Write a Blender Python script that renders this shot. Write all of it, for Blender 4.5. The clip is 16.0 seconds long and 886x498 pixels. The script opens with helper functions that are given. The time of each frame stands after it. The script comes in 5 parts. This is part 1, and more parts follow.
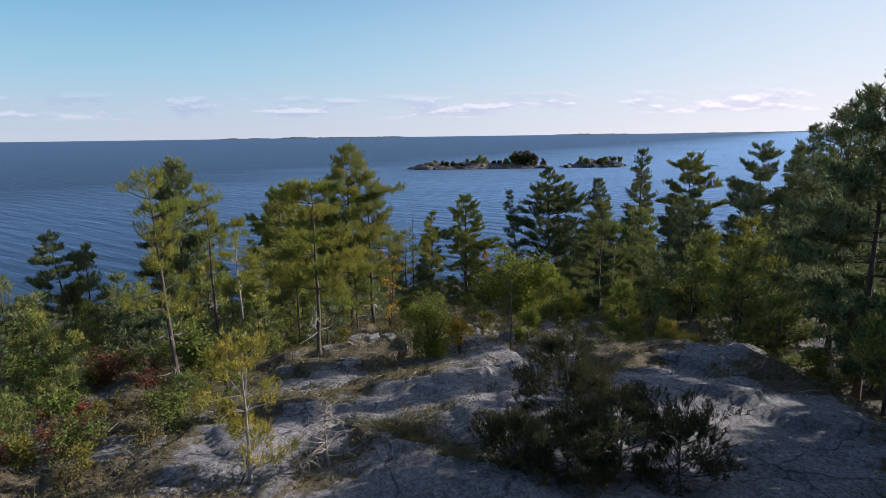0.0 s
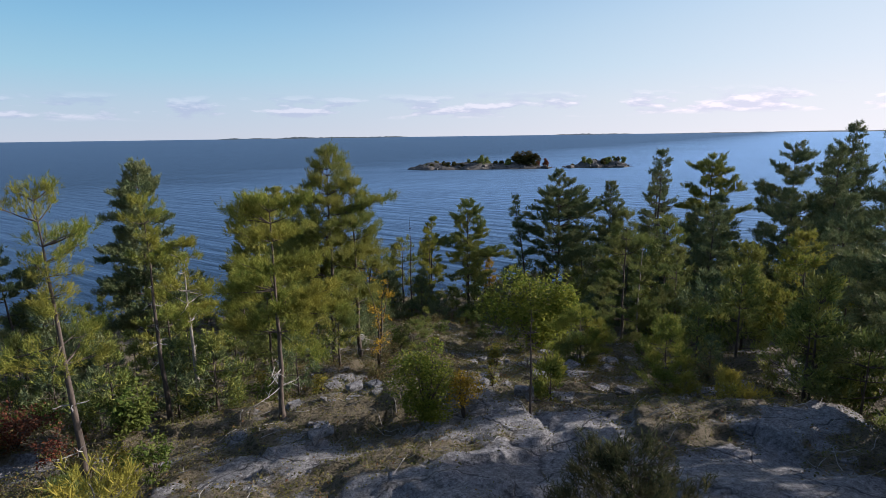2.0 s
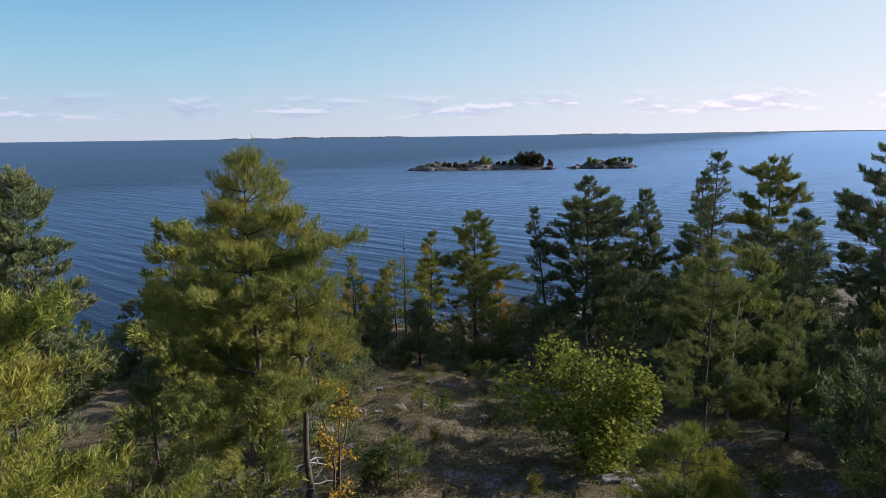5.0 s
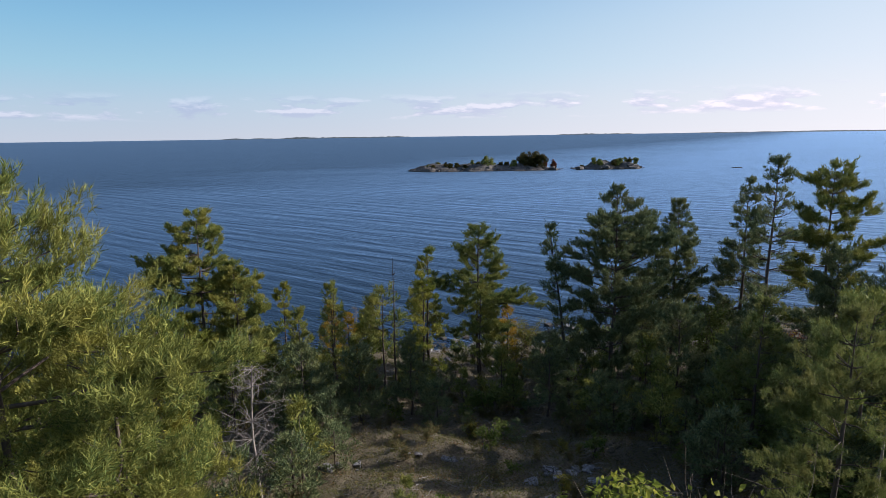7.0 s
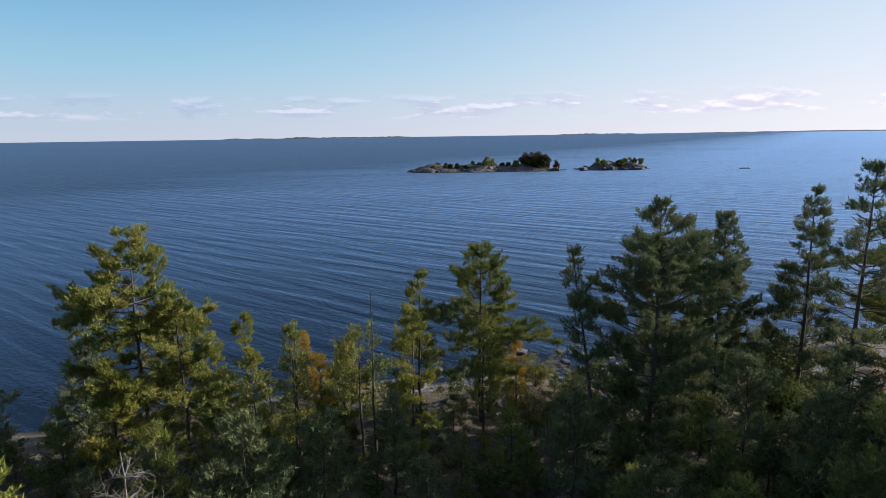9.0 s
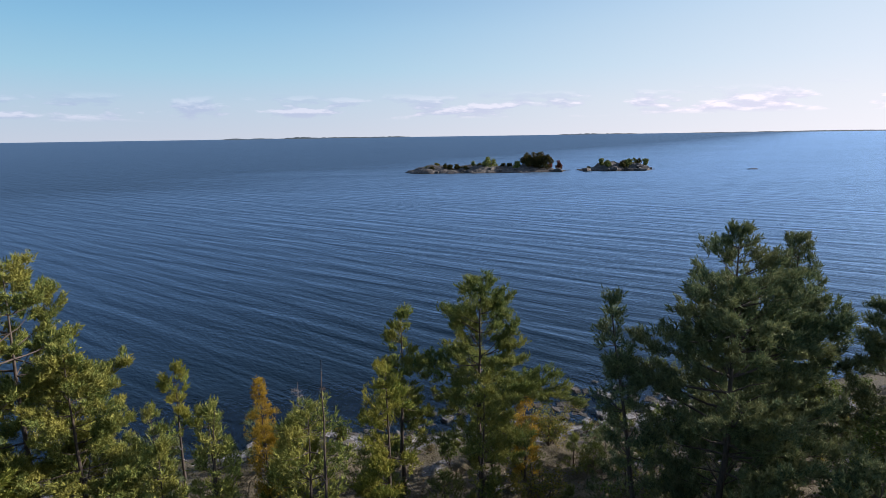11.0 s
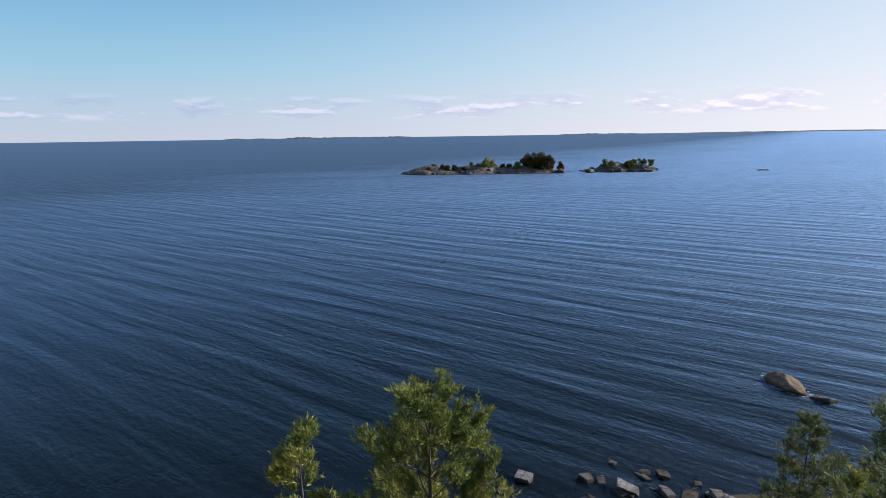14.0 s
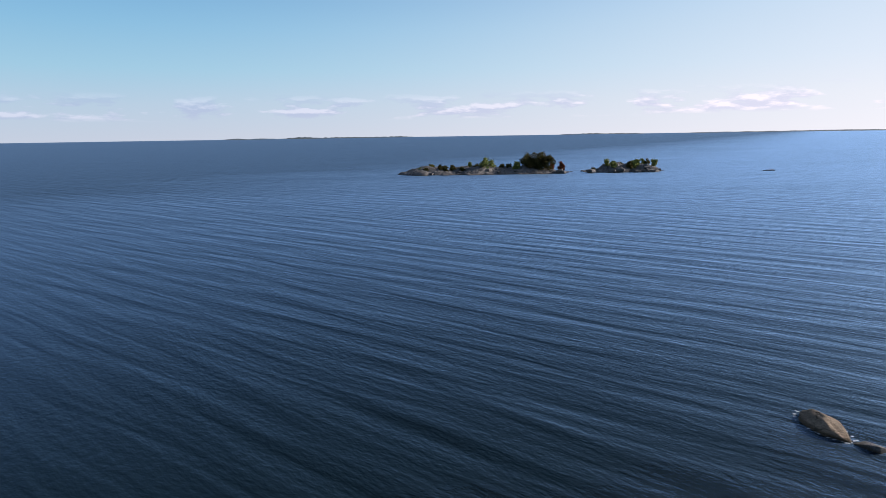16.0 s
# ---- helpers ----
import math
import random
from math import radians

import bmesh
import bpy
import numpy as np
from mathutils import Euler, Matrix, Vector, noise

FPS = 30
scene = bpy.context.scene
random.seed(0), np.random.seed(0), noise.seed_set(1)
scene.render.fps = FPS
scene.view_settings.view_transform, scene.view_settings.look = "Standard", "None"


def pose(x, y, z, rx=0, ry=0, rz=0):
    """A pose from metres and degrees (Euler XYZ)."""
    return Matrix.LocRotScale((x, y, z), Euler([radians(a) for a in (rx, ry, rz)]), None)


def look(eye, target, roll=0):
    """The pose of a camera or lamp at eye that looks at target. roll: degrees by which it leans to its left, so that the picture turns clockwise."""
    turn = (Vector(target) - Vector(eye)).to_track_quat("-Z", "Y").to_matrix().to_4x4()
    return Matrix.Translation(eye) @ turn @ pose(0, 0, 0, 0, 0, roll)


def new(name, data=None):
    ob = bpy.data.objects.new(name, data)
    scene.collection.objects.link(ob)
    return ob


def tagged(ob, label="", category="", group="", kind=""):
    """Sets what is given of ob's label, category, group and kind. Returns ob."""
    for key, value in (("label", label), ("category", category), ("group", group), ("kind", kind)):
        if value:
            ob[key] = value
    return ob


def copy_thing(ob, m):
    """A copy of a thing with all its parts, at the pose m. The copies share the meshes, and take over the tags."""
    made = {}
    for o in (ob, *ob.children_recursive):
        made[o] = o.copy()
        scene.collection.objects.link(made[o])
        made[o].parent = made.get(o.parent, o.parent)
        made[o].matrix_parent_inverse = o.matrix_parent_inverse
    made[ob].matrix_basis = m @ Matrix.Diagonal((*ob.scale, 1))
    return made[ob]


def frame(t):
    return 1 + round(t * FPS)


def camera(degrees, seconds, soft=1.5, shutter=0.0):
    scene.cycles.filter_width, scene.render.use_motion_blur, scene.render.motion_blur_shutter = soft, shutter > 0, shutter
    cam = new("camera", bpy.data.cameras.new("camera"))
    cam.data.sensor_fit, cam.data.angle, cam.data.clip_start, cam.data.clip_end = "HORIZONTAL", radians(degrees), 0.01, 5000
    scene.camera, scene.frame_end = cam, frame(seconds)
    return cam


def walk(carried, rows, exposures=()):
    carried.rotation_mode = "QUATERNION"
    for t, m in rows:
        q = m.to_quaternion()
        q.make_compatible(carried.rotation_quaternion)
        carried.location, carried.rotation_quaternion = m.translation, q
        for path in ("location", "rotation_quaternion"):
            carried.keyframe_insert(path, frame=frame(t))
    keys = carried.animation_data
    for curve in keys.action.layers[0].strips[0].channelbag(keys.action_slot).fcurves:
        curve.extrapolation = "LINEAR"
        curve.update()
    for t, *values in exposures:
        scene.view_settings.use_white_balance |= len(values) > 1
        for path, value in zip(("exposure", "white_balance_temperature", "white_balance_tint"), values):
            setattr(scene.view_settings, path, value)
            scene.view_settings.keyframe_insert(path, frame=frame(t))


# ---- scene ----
cam = camera(73.0, 16.0, soft=0.85)
METRES, EYE, TILT, LEAN, TURN = 60.0, 19.5, -10.88, 0.75, 0.0
ROWS = [
    (0.0, 0.0000, 0.0000, 0.0000, -0.00),
    (0.5, 0.0003, 0.0157, 0.0027, 0.02),
    (1.0, 0.0004, 0.0343, 0.0060, 0.06),
    (1.5, 0.0007, 0.0555, 0.0098, 0.09),
    (2.0, 0.0011, 0.0788, 0.0141, 0.11),
    (2.5, 0.0009, 0.1036, 0.0192, 0.13),
    (3.0, 0.0002, 0.1294, 0.0236, 0.14),
    (3.5, 0.0001, 0.1566, 0.0288, 0.17),
    (4.0, -0.0004, 0.1849, 0.0338, 0.17),
    (6.5, 0.0016, 0.3365, 0.0618, 0.30),
    (7.0, 0.0030, 0.3680, 0.0678, 0.33),
    (7.5, 0.0040, 0.3995, 0.0734, 0.35),
    (8.0, 0.0052, 0.4318, 0.0794, 0.37),
    (8.5, 0.0065, 0.4645, 0.0855, 0.37),
    (9.0, 0.0081, 0.4978, 0.0916, 0.40),
    (11.5, 0.0207, 0.6667, 0.1224, 0.46),
    (12.0, 0.0262, 0.6998, 0.1286, 0.48),
    (12.5, 0.0320, 0.7324, 0.1344, 0.50),
    (13.0, 0.0376, 0.7648, 0.1400, 0.53),
    (13.5, 0.0436, 0.7970, 0.1455, 0.57),
    (14.0, 0.0490, 0.8297, 0.1510, 0.57),
    (14.5, 0.0541, 0.8622, 0.1568, 0.60),
    (15.0, 0.0594, 0.8952, 0.1616, 0.63),
    (15.5, 0.0676, 0.9196, 0.1657, 0.66),
    (16.0, 0.0757, 0.9455, 0.1689, 0.70),
]
walk(cam, [(t, pose(0, 0, EYE, TILT, LEAN, TURN) @ pose(METRES * x, METRES * y, METRES * z, 90, 0, yaw)) for t, x, y, z, yaw in ROWS],
     exposures=[(0.0, 0.6, 5900, 14), (16.0, 0.6, 5900, 14)])

# ---- sky, sun, exposure ----
SUN_AZ, SUN_EL = 75.0, 22.0          # degrees clockwise from +y, degrees above the lake

def nodes_of(mat):
    mat.use_nodes = True
    t = mat.node_tree
    t.nodes.clear()
    return t.nodes, t.links


def nd(ns, kind, **values):
    n = ns.new(kind)
    for key, value in values.items():
        if key in n.inputs:
            n.inputs[key].default_value = value
    return n


def make_world():
    w = bpy.data.worlds.new("sky")
    scene.world = w
    w.use_nodes = True
    ns, lk = w.node_tree.nodes, w.node_tree.links
    ns.clear()

    def math_node(op, a, b):
        m = ns.new("ShaderNodeMath")
        m.operation = op
        for sock, v in zip(m.inputs, (a, b)):
            if hasattr(v, "node"):
                lk.new(v, sock)
            else:
                sock.default_value = v
        return m.outputs[0]

    def mixed(fac, a, b, mode="MIX"):
        m = ns.new("ShaderNodeMix")
        m.data_type, m.blend_type = "RGBA", mode
        for sock, v in ((m.inputs["Factor"], fac), (m.inputs["A"], a), (m.inputs["B"], b)):
            if hasattr(v, "node"):
                lk.new(v, sock)
            elif isinstance(v, float):
                sock.default_value = v
            else:
                sock.default_value = (*v, 1)
        return m.outputs["Result"]

    def by_height(stops):
        r = ns.new("ShaderNodeValToRGB")
        el = r.color_ramp.elements
        while len(el) < len(stops):
            el.new(0.5)
        for e, (p, c) in zip(el, stops):
            e.position, e.color = p, (*[v / 8 for v in c], 1)
        lk.new(sep.outputs["Z"], r.inputs[0])
        return r.outputs[0]

    sky = ns.new("ShaderNodeTexSky")
    sky.sky_type, sky.sun_disc = "NISHITA", False
    sky.sun_elevation, sky.sun_rotation = radians(SUN_EL), radians(SUN_AZ)
    sky.altitude, sky.air_density, sky.dust_density, sky.ozone_density = 200, 1.0, 1.6, 1.1
    co = ns.new("ShaderNodeTexCoord")
    sep = ns.new("ShaderNodeSeparateXYZ")
    lk.new(co.outputs["Generated"], sep.inputs[0])
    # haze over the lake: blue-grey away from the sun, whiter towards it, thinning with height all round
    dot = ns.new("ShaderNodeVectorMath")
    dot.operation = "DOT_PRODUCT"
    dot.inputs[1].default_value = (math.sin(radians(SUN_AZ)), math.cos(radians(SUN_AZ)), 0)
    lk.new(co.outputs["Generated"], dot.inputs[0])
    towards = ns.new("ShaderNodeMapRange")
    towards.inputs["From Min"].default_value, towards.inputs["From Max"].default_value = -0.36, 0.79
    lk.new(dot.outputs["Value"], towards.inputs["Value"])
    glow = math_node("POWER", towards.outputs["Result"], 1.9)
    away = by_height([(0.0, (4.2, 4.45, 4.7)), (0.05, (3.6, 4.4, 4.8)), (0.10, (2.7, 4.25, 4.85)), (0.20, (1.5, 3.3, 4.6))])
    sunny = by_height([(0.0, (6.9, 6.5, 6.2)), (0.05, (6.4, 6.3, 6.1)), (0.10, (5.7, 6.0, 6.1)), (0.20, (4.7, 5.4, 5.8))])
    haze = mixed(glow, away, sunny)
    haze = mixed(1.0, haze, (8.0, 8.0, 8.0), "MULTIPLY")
    # low fair-weather clouds over the far shore, sunlit on top and grey below
    mp = ns.new("ShaderNodeMapping")
    mp.inputs["Scale"].default_value = (6.0, 6.0, 26.0)
    lk.new(co.outputs["Generated"], mp.inputs[0])
    up = ns.new("ShaderNodeMapping")
    up.inputs["Location"].default_value = (0.0, 0.0, 0.16)
    lk.new(mp.outputs[0], up.inputs[0])
    lumps = []
    for v in (mp, up):
        n = nd(ns, "ShaderNodeTexNoise", Scale=2.3, Detail=8.0, Roughness=0.55)
        lk.new(v.outputs[0], n.inputs["Vector"])
        lumps.append(n.outputs["Fac"])
    band = by_height([(0.024, (0, 0, 0)), (0.032, (8, 8, 8)), (0.048, (7, 7, 7)), (0.066, (0, 0, 0))])
    thick = ns.new("ShaderNodeMapRange")
    thick.inputs["From Min"].default_value, thick.inputs["From Max"].default_value = 0.47, 0.56
    lk.new(lumps[0], thick.inputs["Value"])
    cover = math_node("MULTIPLY", math_node("MULTIPLY", thick.outputs["Result"], band), 0.8)
    lit = ns.new("ShaderNodeMapRange")
    lit.inputs["From Min"].default_value, lit.inputs["From Max"].default_value = -0.01, 0.11
    lk.new(math_node("SUBTRACT", lumps[0], lumps[1]), lit.inputs["Value"])
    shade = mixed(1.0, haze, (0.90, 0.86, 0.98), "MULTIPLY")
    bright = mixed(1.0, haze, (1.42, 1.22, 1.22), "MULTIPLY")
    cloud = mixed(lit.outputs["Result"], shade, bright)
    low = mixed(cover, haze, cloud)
    fade = by_height([(0.16, (8, 8, 8)), (0.34, (0, 0, 0))])
    bg = ns.new("ShaderNodeBackground")
    bg.inputs["Strength"].default_value = 0.093
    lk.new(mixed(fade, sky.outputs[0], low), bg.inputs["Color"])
    out = ns.new("ShaderNodeOutputWorld")
    lk.new(bg.outputs[0], out.inputs[0])


make_world()
sun_data = bpy.data.lights.new("sun", "SUN")
sun_data.energy, sun_data.angle, sun_data.color = 5.0, radians(0.55), (1.0, 0.91, 0.78)
sun = new("sun", sun_data)
_a, _e = radians(SUN_AZ), radians(SUN_EL)
_to = Vector((math.sin(_a) * math.cos(_e), math.cos(_a) * math.cos(_e), math.sin(_e)))
sun.matrix_world = look(tuple(_to * 300), (0, 0, 0))


# ---- materials ----
def out_shader(ns, lk, shader):
    o = ns.new("ShaderNodeOutputMaterial")
    lk.new(shader, o.inputs["Surface"])


def ramp(ns, stops):
    r = ns.new("ShaderNodeValToRGB")
    el = r.color_ramp.elements
    while len(el) < len(stops):
        el.new(0.5)
    for e, (p, c) in zip(el, stops):
        e.position, e.color = p, (*c, 1)
    return r


def mixer(ns, lk, fac, a, b, mode="MIX"):
    m = ns.new("ShaderNodeMix")
    m.data_type, m.blend_type = "RGBA", mode
    for sock, v in ((m.inputs["Factor"], fac), (m.inputs["A"], a), (m.inputs["B"], b)):
        if hasattr(v, "node"):
            lk.new(v, sock)
        elif isinstance(v, (int, float)):
            sock.default_value = v
        else:
            sock.default_value = (*v, 1)
    return m.outputs["Result"]


def leaf_material(name, stops, clump, clump_scale=0.7, amount=0.5, through_light=0.34, rough=0.6):
    """Foliage: every leaf or needle has its own shade, and clumps vary through the crown."""
    mat = bpy.data.materials.new(name)
    ns, lk = nodes_of(mat)
    geo = ns.new("ShaderNodeNewGeometry")
    r = ramp(ns, stops)
    lk.new(geo.outputs["Random Per Island"], r.inputs[0])
    co = ns.new("ShaderNodeTexCoord")
    n = nd(ns, "ShaderNodeTexNoise", Scale=clump_scale, Detail=3.0)
    lk.new(co.outputs["Object"], n.inputs["Vector"])
    k = ramp(ns, [(0.42, (0, 0, 0)), (0.62, (1, 1, 1))])
    lk.new(n.outputs["Fac"], k.inputs[0])
    am = ns.new("ShaderNodeMath")
    am.operation = "MULTIPLY"
    am.inputs[1].default_value = amount
    lk.new(k.outputs[0], am.inputs[0])
    col = mixer(ns, lk, am.outputs[0], r.outputs[0], clump)
    p = nd(ns, "ShaderNodeBsdfPrincipled", Roughness=rough)
    p.inputs["Specular IOR Level"].default_value = 0.06
    lk.new(col, p.inputs["Base Color"])
    tr = ns.new("ShaderNodeBsdfTranslucent")
    lk.new(col, tr.inputs["Color"])
    mx = ns.new("ShaderNodeMixShader")
    mx.inputs[0].default_value = through_light
    lk.new(p.outputs[0], mx.inputs[1])
    lk.new(tr.outputs[0], mx.inputs[2])
    out_shader(ns, lk, mx.outputs[0])
    return mat


def bark_material(name, a, b):
    mat = bpy.data.materials.new(name)
    ns, lk = nodes_of(mat)
    co = ns.new("ShaderNodeTexCoord")
    mp = ns.new("ShaderNodeMapping")
    mp.inputs["Scale"].default_value = (9, 9, 2.2)
    lk.new(co.outputs["Object"], mp.inputs[0])
    n = nd(ns, "ShaderNodeTexNoise", Scale=2.0, Detail=6.0, Roughness=0.65)
    lk.new(mp.outputs[0], n.inputs["Vector"])
    r = ramp(ns, [(0.3, a), (0.7, b)])
    lk.new(n.outputs["Fac"], r.inputs[0])
    p = nd(ns, "ShaderNodeBsdfPrincipled", Roughness=0.9)
    lk.new(r.outputs[0], p.inputs["Base Color"])
    bp = nd(ns, "ShaderNodeBump", Strength=0.6, Distance=0.03)
    lk.new(n.outputs["Fac"], bp.inputs["Height"])
    lk.new(bp.outputs[0], p.inputs["Normal"])
    out_shader(ns, lk, p.outputs[0])
    return mat


def rock_material(name, soil=True, wet=True, tone=1.0):
    """Pink-grey lichen-stained granite, with thin soil, moss and dry plants lying in its hollows, dark and wet at the lake."""
    mat = bpy.data.materials.new(name)
    ns, lk = nodes_of(mat)
    co = ns.new("ShaderNodeTexCoord")
    big = nd(ns, "ShaderNodeTexNoise", Scale=0.35, Detail=8.0, Roughness=0.6)
    fine = nd(ns, "ShaderNodeTexNoise", Scale=7.0, Detail=9.0, Roughness=0.7)
    grain = nd(ns, "ShaderNodeTexNoise", Scale=55.0, Detail=4.0, Roughness=0.7)
    patch = nd(ns, "ShaderNodeTexNoise", Scale=1.6, Detail=7.0, Roughness=0.68)
    for n in (big, fine, grain, patch):
        lk.new(co.outputs["Object"], n.inputs["Vector"])
    base = ramp(ns, [(0.30, (0.135, 0.130, 0.132)), (0.48, (0.24, 0.228, 0.228)), (0.68, (0.36, 0.332, 0.325))])
    lk.new(big.outputs["Fac"], base.inputs[0])
    lich = ramp(ns, [(0.38, (0.06, 0.06, 0.060)), (0.50, (0.22, 0.218, 0.220)), (0.64, (0.42, 0.41, 0.41))])
    lk.new(fine.outputs["Fac"], lich.inputs[0])
    spots = nd(ns, "ShaderNodeTexNoise", Scale=17.0, Detail=6.0, Roughness=0.75)
    lk.new(co.outputs["Object"], spots.inputs["Vector"])
    dark = ramp(ns, [(0.50, (1, 1, 1)), (0.60, (0.38, 0.37, 0.36))])
    lk.new(spots.outputs["Fac"], dark.inputs[0])
    col = mixer(ns, lk, 0.55, base.outputs[0], lich.outputs[0])
    col = mixer(ns, lk, 0.85, col, dark.outputs[0], "MULTIPLY")
    g = ramp(ns, [(0.32, (0.5, 0.49, 0.49)), (0.68, (1.5, 1.47, 1.46))])
    lk.new(grain.outputs["Fac"], g.inputs[0])
    col = mixer(ns, lk, 0.7, col, g.outputs[0], "MULTIPLY")
    if tone != 1.0:
        col = mixer(ns, lk, 1.0, col, tone if isinstance(tone, tuple) else (tone, tone * 0.94, tone * 0.86), "MULTIPLY")
    # cracks of two sizes
    vor = nd(ns, "ShaderNodeTexVoronoi", Scale=0.34)
    vor.feature = "DISTANCE_TO_EDGE"
    warp = nd(ns, "ShaderNodeTexNoise", Scale=1.1, Detail=4.0)
    lk.new(co.outputs["Object"], warp.inputs["Vector"])
    wm = mixer(ns, lk, 0.8, co.outputs["Object"], warp.outputs["Color"], "ADD")
    lk.new(wm, vor.inputs["Vector"])
    ck = ramp(ns, [(0.0, (0.08, 0.08, 0.08)), (0.016, (1, 1, 1))])
    lk.new(vor.outputs["Distance"], ck.inputs[0])
    vor2 = nd(ns, "ShaderNodeTexVoronoi", Scale=1.5)
    vor2.feature = "DISTANCE_TO_EDGE"
    lk.new(wm, vor2.inputs["Vector"])
    ck2 = ramp(ns, [(0.0, (0.25, 0.24, 0.22)), (0.02, (1, 1, 1))])
    lk.new(vor2.outputs["Distance"], ck2.inputs[0])
    col = mixer(ns, lk, patch.outputs["Fac"], col, ck2.outputs[0], "MULTIPLY")
    col = mixer(ns, lk, 0.75, col, ck.outputs[0], "MULTIPLY")
    last = col
    if soil:
        att = ns.new("ShaderNodeAttribute")
        att.attribute_name = "soil"
        am = ns.new("ShaderNodeMath")
        am.operation = "ADD"
        lk.new(att.outputs["Fac"], am.inputs[0])
        sc = ns.new("ShaderNodeMath")
        sc.operation = "MULTIPLY_ADD"
        sc.inputs[1].default_value, sc.inputs[2].default_value = 1.5, -0.75
        lk.new(patch.outputs["Fac"], sc.inputs[0])
        lk.new(sc.outputs[0], am.inputs[1])
        sr = ramp(ns, [(0.42, (0, 0, 0)), (0.58, (1, 1, 1))])
        lk.new(am.outputs[0], sr.inputs[0])
        sm = ramp(ns, [(0.28, (0.025, 0.02, 0.013)), (0.42, (0.07, 0.057, 0.032)), (0.53, (0.17, 0.135, 0.09)), (0.62, (0.055, 0.052, 0.022)), (0.75, (0.09, 0.095, 0.03))])
        lk.new(fine.outputs["Fac"], sm.inputs[0])
        last = mixer(ns, lk, sr.outputs[0], col, sm.outputs[0])
    p = nd(ns, "ShaderNodeBsdfPrincipled", Roughness=0.88)
    p.inputs["Specular IOR Level"].default_value = 0.25
    if wet:
        sp = ns.new("ShaderNodeSeparateXYZ")
        gp = ns.new("ShaderNodeNewGeometry")
        lk.new(gp.outputs["Position"], sp.inputs[0])
        wr = ramp(ns, [(0.0, (0.30, 0.28, 0.22)), (0.5, (0.42, 0.40, 0.34)), (0.60, (1, 1, 1))])
        ma = ns.new("ShaderNodeMath")
        ma.operation = "MULTIPLY_ADD"
        ma.inputs[1].default_value, ma.inputs[2].default_value = 1.0, 0.35
        lk.new(sp.outputs["Z"], ma.inputs[0])
        lk.new(ma.outputs[0], wr.inputs[0])
        last = mixer(ns, lk, 1.0, last, wr.outputs[0], "MULTIPLY")
    lk.new(last, p.inputs["Base Color"])
    hb = mixer(ns, lk, 0.35, fine.outputs["Color"], grain.outputs["Color"])
    hb = mixer(ns, lk, 0.6, hb, ck.outputs[0], "MULTIPLY")
    bp = nd(ns, "ShaderNodeBump", Strength=1.0, Distance=0.16)
    lk.new(hb, bp.inputs["Height"])
    lk.new(bp.outputs[0], p.inputs["Normal"])
    out_shader(ns, lk, p.outputs[0])
    return mat


